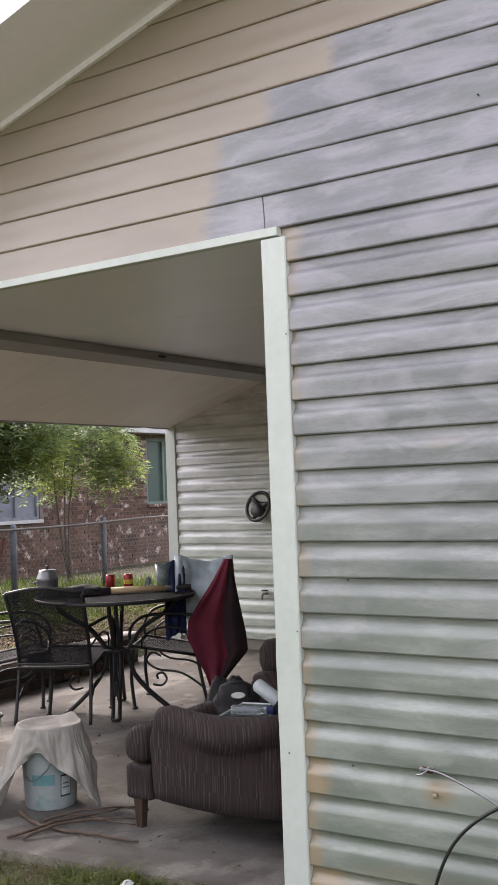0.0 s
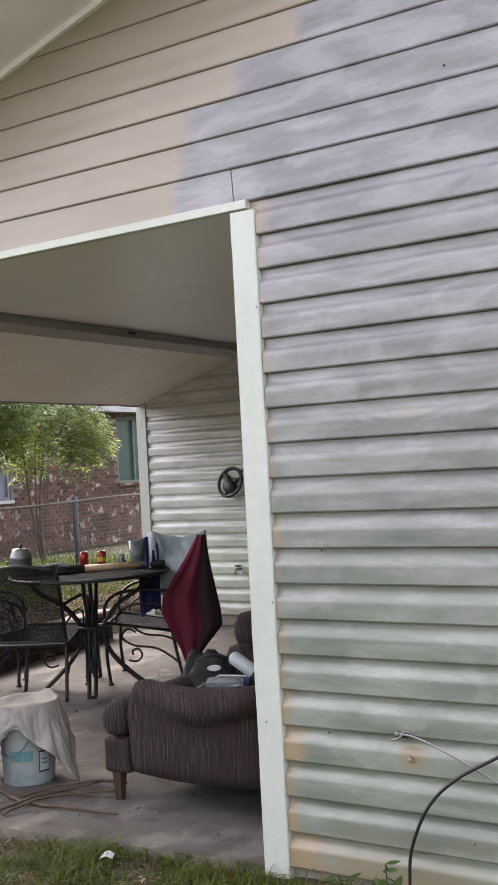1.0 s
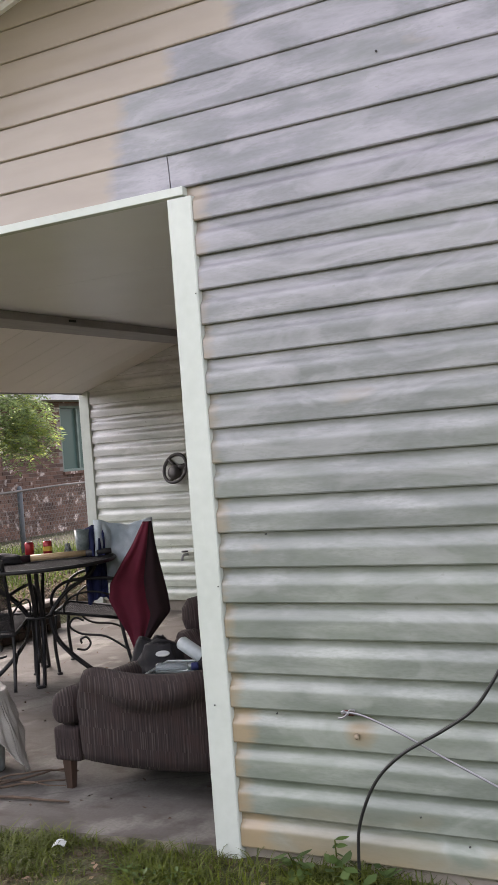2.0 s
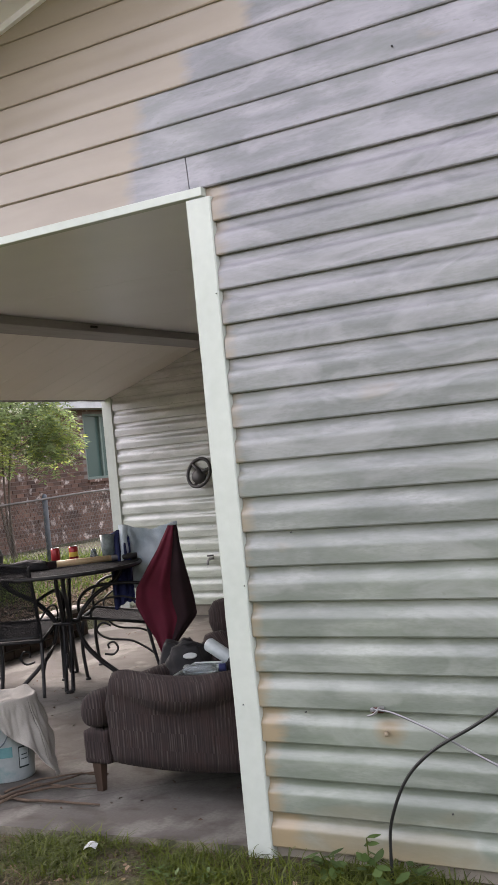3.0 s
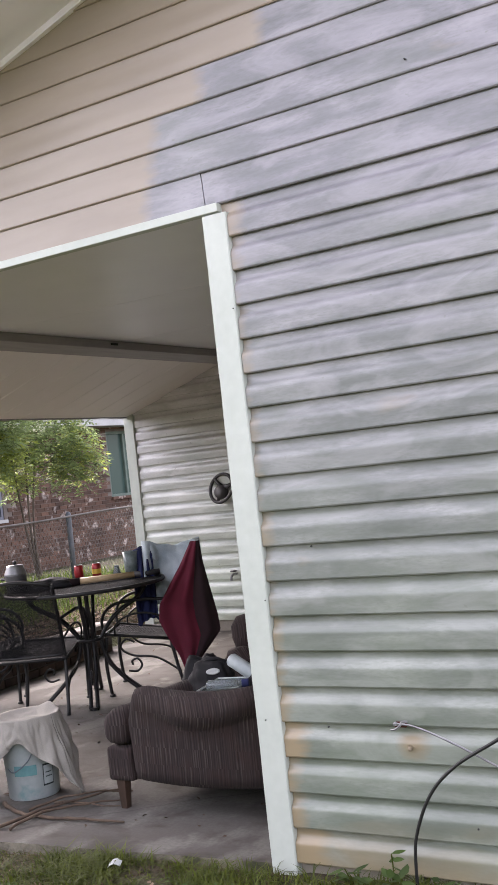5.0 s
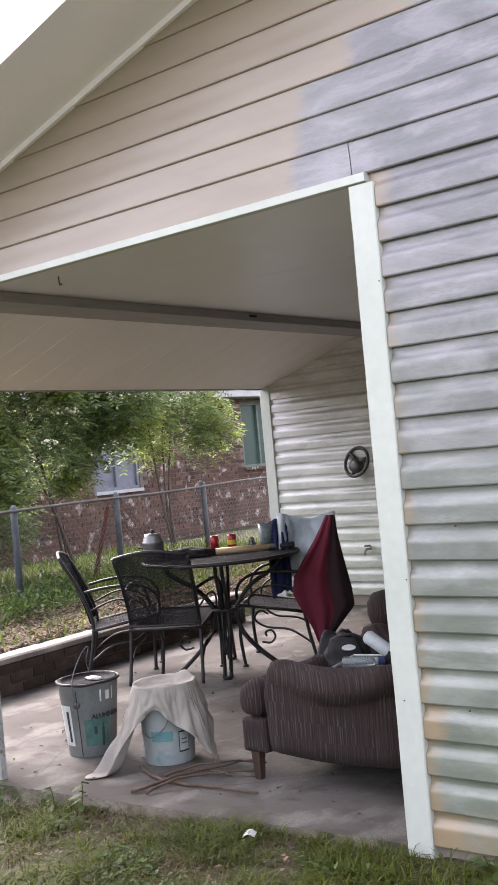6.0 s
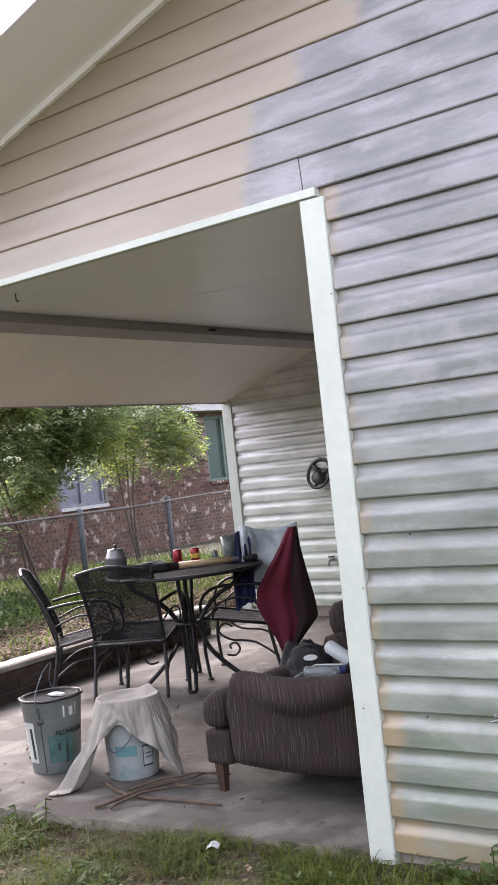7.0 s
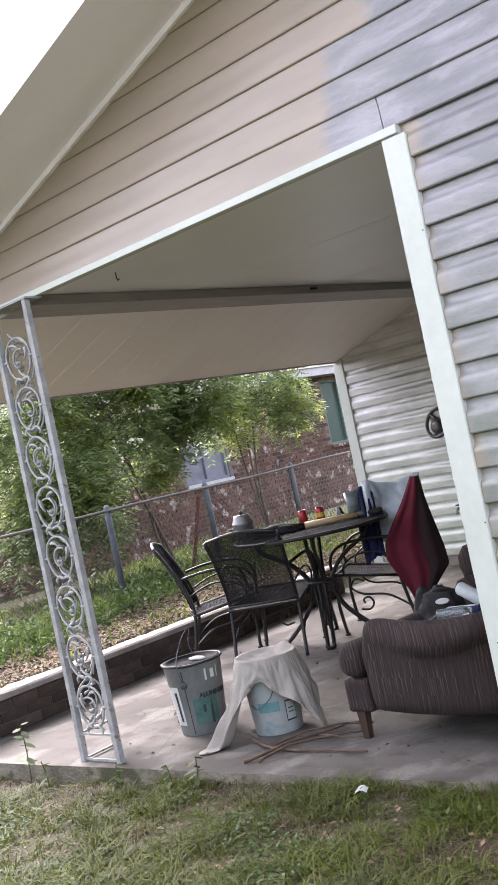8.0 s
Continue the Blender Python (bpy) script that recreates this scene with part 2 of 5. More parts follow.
M_SOIL = surface("ground_soil", (0.024, 0.016, 0.006), (0.062, 0.040, 0.015), 0.95, 2.6, 30.0, 0.9, spots=(3.1, 0.42, (0.042, 0.046, 0.011)), dist=0.03)
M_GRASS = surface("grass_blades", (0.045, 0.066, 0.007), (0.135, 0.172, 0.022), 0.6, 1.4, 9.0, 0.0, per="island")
# Brighter copy of the grass, with sunlight put into its colour.
M_GRASS_BRIGHT = surface("sun_toned_grass_blades", (0.10, 0.165, 0.025), (0.20, 0.275, 0.055), 0.6, 1.4, 9.0, 0.0, per="island")
M_LEAFLITTER = surface("dry_leaf_litter", (0.105, 0.072, 0.046), (0.27, 0.195, 0.13), 0.85, 3.0, 30.0, 0.0, per="island")
M_LEAF = surface("tree_leaves", (0.16, 0.235, 0.10), (0.28, 0.37, 0.165), 0.45, 0.9, 8.0, 0.0, per="island")
M_LEAF_YELLOW = surface("young_leaves", (0.24, 0.32, 0.07), (0.40, 0.47, 0.14), 0.55, 2.0, 8.0, 0.0, per="island")
M_STRAW = surface("dry_straw", (0.048, 0.035, 0.012), (0.11, 0.08, 0.031), 0.8, 2.0, 9.0, 0.0, per="island")
M_CLOVER = surface("low_broad_leaves", (0.045, 0.09, 0.02), (0.11, 0.175, 0.05), 0.6, 2.0, 9.0, 0.0, per="island")
for leafy in (M_GRASS, M_GRASS_BRIGHT, M_LEAF, M_LEAF_YELLOW, M_CLOVER):
    let_light_through(leafy, 0.6 if leafy in (M_LEAF, M_LEAF_YELLOW) else 0.45)
M_BLOSSOM = surface("white_blossom", (0.65, 0.66, 0.5), (0.85, 0.86, 0.75), 0.7)
# Colour of the added backdrop that holds back low sky light.
M_SKY_SCREEN = surface("dark_sky_screen", (0.03, 0.045, 0.015), (0.09, 0.12, 0.045), 0.9, 1.5, 14.0, 0.8, dist=0.05)
M_BARK = surface("grey_brown_bark", (0.07, 0.055, 0.045), (0.15, 0.12, 0.10), 0.95, 6.0, 40.0, 0.7, stretch=(3, 3, 0.6))
M_TWIG = surface("dry_sticks", (0.055, 0.036, 0.025), (0.12, 0.082, 0.056), 0.9, 12.0, 60.0, 0.4)
M_CLOTH = surface("pale_cotton_cloth", (0.235, 0.22, 0.195), (0.36, 0.34, 0.305), 0.95, 5.0, 220.0, 0.3, spots=(4.0, 0.68, (0.24, 0.225, 0.205)))
M_RED_CLOTH = surface("dark_red_fleece", (0.10, 0.010, 0.024), (0.17, 0.018, 0.040), 0.95, 5.0, 160.0, 0.4)
M_LINING = surface("black_maroon_lining", (0.018, 0.008, 0.011), (0.04, 0.016, 0.02), 0.9, 5.0, 160.0, 0.3)
M_DENIM = surface("pale_grey_denim", (0.36, 0.44, 0.50), (0.70, 0.77, 0.82), 0.95, 9.0, 200.0, 0.4)
M_BLUE_CLOTH = surface("royal_blue_cloth", (0.010, 0.014, 0.055), (0.022, 0.032, 0.12), 0.9, 6.0, 160.0, 0.3)
M_TIN = surface("grey_steel_pail", (0.15, 0.172, 0.175), (0.27, 0.30, 0.30), 0.38, 4.0, 50.0, 0.08, metal=0.3, spots=(7.0, 0.66, (0.36, 0.37, 0.36)))
M_TEAL = surface("faded_teal_print", (0.022, 0.075, 0.066), (0.075, 0.155, 0.138), 0.5, 14.0, 50.0, 0.05)
M_INK = surface("dark_print", (0.012, 0.02, 0.02), (0.03, 0.04, 0.04), 0.6)
M_WHITE_PRINT = surface("white_print", (0.42, 0.44, 0.43), (0.56, 0.58, 0.56), 0.6, 12.0)
M_PLASTIC = surface("cloudy_white_plastic_pail", (0.31, 0.36, 0.365), (0.45, 0.49, 0.49), 0.4, 5.0, 40.0, 0.05, spots=(6.0, 0.60, (0.17, 0.33, 0.34)))
M_LID_MUCK = surface("paint_crust", (0.35, 0.35, 0.33), (0.62, 0.62, 0.6), 0.7, 16.0, 70.0, 0.5)
M_WOOD_DARK = surface("dark_wood_leg", (0.03, 0.018, 0.012), (0.065, 0.038, 0.026), 0.45, 5.0, 40.0, 0.1, stretch=(4, 4, 0.6))
M_WOOD_PALE = surface("pale_turned_wood", (0.38, 0.26, 0.14), (0.52, 0.38, 0.22), 0.5, 6.0, 40.0, 0.1)
M_ANCHOR = surface("grimy_nylon", (0.20, 0.16, 0.11), (0.32, 0.26, 0.18), 0.6, 30.0)
M_RED_TIN = surface("red_drink_tin", (0.25, 0.012, 0.016), (0.34, 0.025, 0.03), 0.3, 6.0, 30.0, 0.0, metal=0.3)
M_YELLOW = surface("yellow_print", (0.55, 0.36, 0.04), (0.65, 0.46, 0.08), 0.4)
M_ALU = surface("dull_aluminium", (0.20, 0.20, 0.21), (0.33, 0.33, 0.34), 0.45, 8.0, 60.0, 0.05, metal=0.7)
M_BAG = surface("black_nylon_bag", (0.005, 0.005, 0.006), (0.016, 0.015, 0.017), 0.85, 10.0, 60.0, 0.3)
M_WHITE_PL = surface("white_plastic", (0.50, 0.53, 0.52), (0.62, 0.64, 0.63), 0.4, 5.0)
M_TEAL_PL = surface("teal_plastic", (0.07, 0.19, 0.20), (0.14, 0.29, 0.30), 0.4, 6.0)
M_TUMBLER = surface("smoky_green_plastic", (0.07, 0.095, 0.095), (0.20, 0.24, 0.24), 0.3, 22.0, 60.0, 0.1)
M_DARK_PL = surface("charcoal_plastic", (0.025, 0.025, 0.028), (0.06, 0.055, 0.055), 0.5, 8.0)
M_CABLE = surface("black_rubber_cable", (0.008, 0.008, 0.008), (0.02, 0.02, 0.02), 0.45)
M_FRAME_GREEN = surface("faded_green_frame", (0.07, 0.105, 0.09), (0.115, 0.16, 0.135), 0.6)
M_EAVE = surface("grey_white_eave_paint", (0.36, 0.37, 0.38), (0.48, 0.49, 0.50), 0.6)
M_SHADE = surface("lilac_grey_blind", (0.13, 0.14, 0.175), (0.21, 0.22, 0.26), 0.7)

M_GLASS, gn, gl, gb = nodes_of("window_glass")
gb.inputs["Base Color"].default_value = (0.05, 0.085, 0.075, 1)
gb.inputs["Roughness"].default_value = 0.25
gb.inputs["Specular IOR Level"].default_value = 0.25
M_CLEAR, cn, cl, cb = nodes_of("clear_plastic")
cb.inputs["Base Color"].default_value = (0.42, 0.48, 0.49, 1)
cb.inputs["Roughness"].default_value, cb.inputs["Transmission Weight"].default_value = 0.2, 0.75


def upholstery():
    """Chenille with upright cords in maroon, taupe and pale stripes, broken into blocks."""
    m, n, l, b = nodes_of("striped_chenille")
    tc = n.new("ShaderNodeTexCoord")
    sep = n.new("ShaderNodeSeparateXYZ")
    l.new(tc.outputs["Object"], sep.inputs[0])
    run = math_node(n, l, "ADD", sep.outputs[0], math_node(n, l, "MULTIPLY", sep.outputs[1], 0.9))
    run = math_node(n, l, "ADD", run, math_node(n, l, "MULTIPLY", math_node(n, l, "FLOOR", math_node(n, l, "MULTIPLY", sep.outputs[2], 13.0)), 3.713))
    cord = n.new("ShaderNodeTexNoise")
    cord.noise_dimensions = "1D"
    l.new(run, cord.inputs["W"])
    cord.inputs["Scale"].default_value, cord.inputs["Detail"].default_value = 105.0, 0.6
    base = ramp_node(n, l, cord.outputs[0], [(0.34, (0.0185, 0.0115, 0.011)), (0.5, (0.027, 0.0175, 0.016)), (0.62, (0.035, 0.0235, 0.021))]).outputs[0]
    block = noise_node(n, l, 7.0, 2.0, (1.6, 1.6, 1.3))
    tint = ramp_node(n, l, block.outputs[0], [(0.36, (0.74, 0.68, 0.70)), (0.5, (0.86, 0.78, 0.78)), (0.64, (0.98, 0.80, 0.77))]).outputs[0]
    base = mix_node(n, l, 1.0, base, tint, "MULTIPLY")
    pale_cord = ramp_node(n, l, cord.outputs[0], [(0.55, (0, 0, 0)), (0.64, (1, 1, 1))]).outputs[0]
    patchy = ramp_node(n, l, noise_node(n, l, 9.0, 1.0, (1.0, 1.0, 1.2)).outputs[0], [(0.44, (0.03, 0.03, 0.03)), (0.62, (0.8, 0.8, 0.8))]).outputs[0]
    l.new(mix_node(n, l, mix_node(n, l, 1.0, pale_cord, patchy, "MULTIPLY"), base, (0.062, 0.050, 0.043)), b.inputs["Base Color"])
    b.inputs["Roughness"].default_value = 0.95
    bump_to(n, l, b, cord.outputs[0], 0.6, 0.006)
    return m


M_CHENILLE = upholstery()


for dull in (M_WOVEN, M_BRICK_DARK, M_CONCRETE, M_WIRE):
    dull.node_tree.nodes["Principled BSDF"].inputs["Specular IOR Level"].default_value = 0.2


# ---- building helpers ----
def mesh_object(name, bm, material, parent=None, label="", smooth=False, mats=()):
    me = bpy.data.meshes.new(name)
    bmesh.ops.recalc_face_normals(bm, faces=bm.faces)
    bm.to_mesh(me)
    bm.free()
    me.materials.append(material)
    for extra in mats:
        me.materials.append(extra)
    if smooth:
        me.polygons.foreach_set("use_smooth", [True] * len(me.polygons))
    ob = new(name, me)
    if parent:
        ob.parent = parent
    if label:
        ob["label"] = label
    return ob


def part(name, bm, material, parent, label="", smooth=False):
    return mesh_object(name, bm, material, parent, label, smooth)


def base_of(name, m, label, category, group=""):
    ob = new(name)
    ob.matrix_world = m
    return tagged(ob, label, category, group)


def box(bm, x0, x1, y0, y1, z0, z1, bevel=0.0):
    r = bmesh.ops.create_cube(bm, size=1.0)
    bmesh.ops.scale(bm, vec=(x1 - x0, y1 - y0, z1 - z0), verts=r["verts"])
    bmesh.ops.translate(bm, vec=((x0 + x1) / 2, (y0 + y1) / 2, (z0 + z1) / 2), verts=r["verts"])
    if bevel:
        es = list({e for v in r["verts"] for e in v.link_edges})
        bmesh.ops.bevel(bm, geom=es, offset=bevel, segments=2, affect="EDGES", profile=0.5)
    return bm


def boxed(*a, **k):
    return box(bmesh.new(), *a, **k)


def prism(bm, pts, dvec):
    """A flat polygon pushed along dvec."""
    a = [bm.verts.new(p) for p in pts]
    b = [bm.verts.new(Vector(p) + Vector(dvec)) for p in pts]
    bm.faces.new(a)
    bm.faces.new(b[::-1])
    for i in range(len(a)):
        j = (i + 1) % len(a)
        bm.faces.new((a[i], b[i], b[j], a[j]))
    return bm


def tube(bm, pts, r, sides=6, closed=False):
    """A round rod along points; r may be one radius or one for each point."""
    pts = [Vector(p) for p in pts]
    n = len(pts)
    rad = r if isinstance(r, (list, tuple)) else [r] * n
    rings, side = [], None
    for i, p in enumerate(pts):
        a = pts[(i - 1) % n] if (closed or i) else p
        b = pts[(i + 1) % n] if (closed or i < n - 1) else p
        d = (b - a).normalized()
        if side is None:
            side = d.orthogonal().normalized()
        side = (side - d * side.dot(d)).normalized()
        up = d.cross(side)
        rings.append([bm.verts.new(p + rad[i] * (math.cos(t) * side + math.sin(t) * up)) for t in (2 * math.pi * k / sides for k in range(sides))])
    for i in range(n if closed else n - 1):
        a, b = rings[i], rings[(i + 1) % n]
        for k in range(sides):
            bm.faces.new((a[k], a[(k + 1) % sides], b[(k + 1) % sides], b[k]))
    if not closed:
        bm.faces.new(rings[0][::-1])
        bm.faces.new(rings[-1])
    return bm


def smooth_path(pts, steps=6, closed=False):
    """A soft curve through points."""
    pts = [Vector(p) for p in pts]
    n, out = len(pts), []
    for i in range(n if closed else n - 1):
        p1, p2 = pts[i], pts[(i + 1) % n]
        p0 = pts[(i - 1) % n] if (closed or i) else p1
        p3 = pts[(i + 2) % n] if (closed or i < n - 2) else p2
        for k in range(steps):
            t = k / steps
            out.append(0.5 * (2 * p1 + (p2 - p0) * t + (2 * p0 - 5 * p1 + 4 * p2 - p3) * t * t + (3 * p1 - p0 - 3 * p2 + p3) * t ** 3))
    if not closed:
        out.append(pts[-1])
    return out


def lathe(bm, profile, sides=32, centre=(0, 0, 0)):
    """A turned form from (radius, height) points."""
    c = Vector(centre)
    rings = [[bm.verts.new(c + Vector((r * math.cos(t), r * math.sin(t), z))) for t in (2 * math.pi * k / sides for k in range(sides))] for r, z in profile]
    for a, b in zip(rings, rings[1:]):
        for k in range(sides):
            bm.faces.new((a[k], a[(k + 1) % sides], b[(k + 1) % sides], b[k]))
    bm.faces.new(rings[0][::-1])
    bm.faces.new(rings[-1])
    return bm


def sheet(bm, point, nu, nv, thick=0.004):
    """A cloth from a function of (u, v), with thickness."""
    g = [[Vector(point(i / nu, j / nv)) for j in range(nv + 1)] for i in range(nu + 1)]

    def normal(i, j):
        du = g[min(i + 1, nu)][j] - g[max(i - 1, 0)][j]
        dv = g[i][min(j + 1, nv)] - g[i][max(j - 1, 0)]
        c = du.cross(dv)
        return c.normalized() if c.length > 1e-9 else Vector((0, 0, 1))
    top = [[bm.verts.new(g[i][j] + normal(i, j) * thick / 2) for j in range(nv + 1)] for i in range(nu + 1)]
    low = [[bm.verts.new(g[i][j] - normal(i, j) * thick / 2) for j in range(nv + 1)] for i in range(nu + 1)]
    for i in range(nu):
        for j in range(nv):
            bm.faces.new((top[i][j], top[i + 1][j], top[i + 1][j + 1], top[i][j + 1]))
            bm.faces.new((low[i][j], low[i][j + 1], low[i + 1][j + 1], low[i + 1][j]))
    for i in range(nu):
        bm.faces.new((top[i][0], low[i][0], low[i + 1][0], top[i + 1][0]))
        bm.faces.new((top[i][nv], top[i + 1][nv], low[i + 1][nv], low[i][nv]))
    for j in range(nv):
        bm.faces.new((top[0][j], top[0][j + 1], low[0][j + 1], low[0][j]))
        bm.faces.new((top[nu][j], low[nu][j], low[nu][j + 1], top[nu][j + 1]))
    return bm


def raw_object(name, verts, faces, material, parent=None, label=""):
    me = bpy.data.meshes.new(name)
    me.from_pydata(verts, [], faces)
    me.materials.append(material)
    ob = new(name, me)
    if parent:
        ob.parent = parent
    if label:
        ob["label"] = label
    return ob


# ---- the house: walls, ceiling, roof ----
COURSE = 0.127
SILL = 0.03
HEAD = 2.42
SLOPE = 0.292
RAKE_Z = 2.836


def rake_x(z):
    """Where the gable wall meets the rake at height z."""
    return max(-4.3, -2.46 + (z - RAKE_Z) / SLOPE)


def course_mesh(zb, left, right, front, edge, top_cut=1.0):
    """One lap of siding: a sloped upper half and an upright lower face with a drip lip. left(z) and right(z) give its ends."""
    h = COURSE * top_cut
    flat = zb > 2.4      # gable laps are flattened to keep their shade lines faint
    deep, rise = (0.018, 0.009) if flat else (0.0070, 0.0210)
    bend, soft = (0.42, 0.30) if flat else (0.655, 0.085)
    prof = [(-0.001, h + 0.012), (-deep + 0.001, h)]
    for q in (0.97, 0.92, 0.86, 0.80, 0.74, 0.68, 0.62, 0.56, 0.50, 0.44, 0.36, 0.24, 0.12):
        prof.append((-deep - rise * 0.5 * (1 - math.tanh((q - bend) / soft)), h * q))
    prof += [(-deep - rise, 0.005), (-deep - rise + 0.003, 0.0), (0.0, 0.0)]
    bm = bmesh.new()
    n = max(1, int((right(zb) - left(zb)) / 0.35))
    rows = []
    for k in range(n + 1):
        col = []
        for y, z in prof:
            x0, x1 = left(zb + z), right(zb + z)
            x = x0 + (x1 - x0) * k / n
            w = 0.0016 * noise.noise((x * 1.7, zb * 9.0, front)) if 0 < z < h else 0.0
            col.append(bm.verts.new((x, front + y + w, zb + z + 0.6 * w)))
        rows.append(col)
    for a, b in zip(rows, rows[1:]):
        for j in range(len(prof) - 1):
            bm.faces.new((a[j], b[j], b[j + 1], a[j + 1]))
    bm.faces.new(rows[0])
    bm.faces.new(rows[-1][::-1])
    me = bpy.data.meshes.new("siding_course")
    bmesh.ops.recalc_face_normals(bm, faces=bm.faces)
    crisp = (0, 1, len(prof) - 3, len(prof) - 2, len(prof) - 1)
    for a, b in zip(rows, rows[1:]):
        for j in crisp:
            bm.edges.get((a[j], b[j])).smooth = False
    for f in bm.faces:
        f.smooth = len(f.verts) == 4
    bm.to_mesh(me)
    bm.free()
    me.attributes.new("film_edge", "FLOAT", "POINT").data.foreach_set("value", [edge] * len(me.vertices))
    return me


def siding(parent, material, zb, left, right, front, edge, top_cut=1.0):
    me = course_mesh(zb, left, right, front, edge, top_cut)
    me.materials.append(material)
    ob = new("siding_course", me)
    ob.parent = parent
    return ob


RIDGE_X, WALL_RIGHT = 1.9, 4.2
RIDGE_Z = RAKE_Z + SLOPE * (RIDGE_X + 2.5)

bm = bmesh.new()
prism(bm, [(0.0, 0.031, -0.05), (WALL_RIGHT, 0.031, -0.05), (WALL_RIGHT, 0.031, RIDGE_Z - SLOPE * (WALL_RIGHT - RIDGE_X)), (RIDGE_X, 0.031, RIDGE_Z), (-4.3, 0.031, 2.29), (-3.55, 0.031, HEAD + 0.02), (0.0, 0.031, HEAD + 0.02)], (0, 0.081, 0))
wall_front = tagged(mesh_object("wall_front", bm, M_SHEATH), "gable wall clad in weathered tan vinyl siding", "wall", kind="structure")

wall_side = tagged(mesh_object("wall_side", boxed(-0.09, 0.0, 0.115, 4.95, -0.05, 2.6), M_SIDING_BACK), "side wall of the porch behind the armchair", "wall", kind="structure")
bm = boxed(-4.3, -0.09, 4.945, 5.1, -0.05, 2.75)
wall_back = tagged(mesh_object("wall_back", bm, M_SHEATH), "far porch wall in grey-white vinyl siding", "wall", kind="structure")
for k, (a, b, c, d) in enumerate([(WALL_RIGHT - 0.1, WALL_RIGHT, 0.12, 9.0), (-4.3, -4.2, 5.1, 9.0)]):
    tagged(mesh_object("wall_outer", boxed(a, b, c, d, -0.05, 2.2), M_SHEATH), "outer wall of the house", "wall", kind="structure")

# white corner trim, header trim, rake trim
bm = bmesh.new()
rows = []
for k in range(61):
    z = -0.04 + (HEAD + 0.028) * k / 60
    w = lambda q: 0.0022 * noise.noise((q, z * 3.0, 1.0)) + 0.0012 * noise.noise((q, z * 11.0, 4.0))
    rows.append([bm.verts.new(p) for p in ((-0.104 + w(1), 0.114, z), (-0.104 + w(1), -0.002, z), (-0.100 + w(1), -0.006 + w(2), z), (-0.05, -0.006 + 1.6 * w(5), z), (-0.004 + w(3), -0.006 + w(2), z), (w(3), -0.002, z), (w(3), 0.029, z), (-0.02, 0.114, z))])
for a, b in zip(rows, rows[1:]):
    for j in range(8):
        bm.faces.new((a[j], a[(j + 1) % 8], b[(j + 1) % 8], b[j]))
bm.faces.new(rows[0])
bm.faces.new(rows[-1][::-1])
tagged(mesh_object("corner_trim", bm, M_TRIM), "white vinyl corner post with nail holes and dents", "trim", kind="structure")
bm = boxed(-3.6, -0.03, -0.010, 0.03, HEAD - 0.005, HEAD + 0.028, bevel=0.003)
tagged(mesh_object("header_trim", bm, M_TRIM), "white metal strip under the gable siding", "trim", kind="structure")
bm = boxed(-4.385, -4.272, 4.90, 4.99, 0.0, 2.16, bevel=0.004)
tagged(mesh_object("corner_trim", bm, M_TRIM), "white vinyl corner strip of the far wall", "trim", kind="structure")
bm = bmesh.new()
prism(bm, [(-4.3, -0.012, RAKE_Z - SLOPE * 1.8 - 0.028), (RIDGE_X, -0.012, RIDGE_Z - 0.028), (RIDGE_X, -0.012, RIDGE_Z), (-4.3, -0.012, RAKE_Z - SLOPE * 1.8)], (0, 0.04, 0))
tagged(mesh_object("rake_trim", bm, M_SOFFIT_WHITE), "narrow white strip where soffit meets siding", "trim", kind="structure")

# rake soffit, fascia and roof
def roof_sheet(name, y0, y1, drop, thick, material, label, x0, category):
    b = bmesh.new()
    for sx in (-1, 1):
        a = RIDGE_X + sx * (RIDGE_X - x0)
        zz = RIDGE_Z - SLOPE * (RIDGE_X - x0)
        prism(b, [(a, y0, zz + drop), (RIDGE_X, y0, RIDGE_Z + drop), (RIDGE_X, y0, RIDGE_Z + drop + thick), (a, y0, zz + drop + thick)], (0, y1 - y0, 0))
    return tagged(mesh_object(name, b, material), label, category, kind="structure")


roof_sheet("rake_soffit", -0.455, -0.002, 0.0, 0.02, M_SOFFIT_WHITE, "white vinyl soffit under the gable overhang", -4.35, "soffit")
roof_sheet("rake_fascia", -0.48, -0.457, -0.012, 0.20, M_SOFFIT_WHITE, "white fascia board along the gable", -4.4, "fascia")
roof_sheet("roof", -0.455, 9.2, 0.125, 0.05, M_SHINGLE, "dark shingle roof", -4.42, "roof")

# porch ceiling, beam, sloping soffit
bm = bmesh.new()
for k in range(4):
    box(bm, -2.5, -0.09, 0.115 + k * 1.21, 0.115 + (k + 1) * 1.21 - 0.004, 2.45, 2.47)
tagged(mesh_object("ceiling", bm, M_CEILING), "flat grey painted porch ceiling panels", "ceiling", kind="structure")
bm = boxed(-2.755, -2.45, 0.033, 4.944, 2.392, 2.449, bevel=0.004)
tagged(mesh_object("ceiling_beam", bm, M_BEAM), "grey painted wooden porch beam", "beam", kind="structure")
bm = bmesh.new()
ES = 0.325
cols = []
for k in range(17):
    y = 0.113 + k * 0.302
    for dy, up in ((-0.006, 0.0), (0.0, 0.006), (0.006, 0.0)):
        yy = min(4.944, max(0.113, y + dy))
        cols.append([bm.verts.new((x, yy, 2.125 + ES * (x + 4.34) + q)) for x, q in ((-4.34, up), (-2.52, up), (-2.52, 0.02), (-4.34, 0.02))])
for a, b in zip(cols, cols[1:]):
    for j in range(4):
        bm.faces.new((a[j], a[(j + 1) % 4], b[(j + 1) % 4], b[j]))
bm.faces.new(cols[0])
bm.faces.new(cols[-1][::-1])
bmesh.ops.remove_doubles(bm, verts=bm.verts, dist=1e-5)
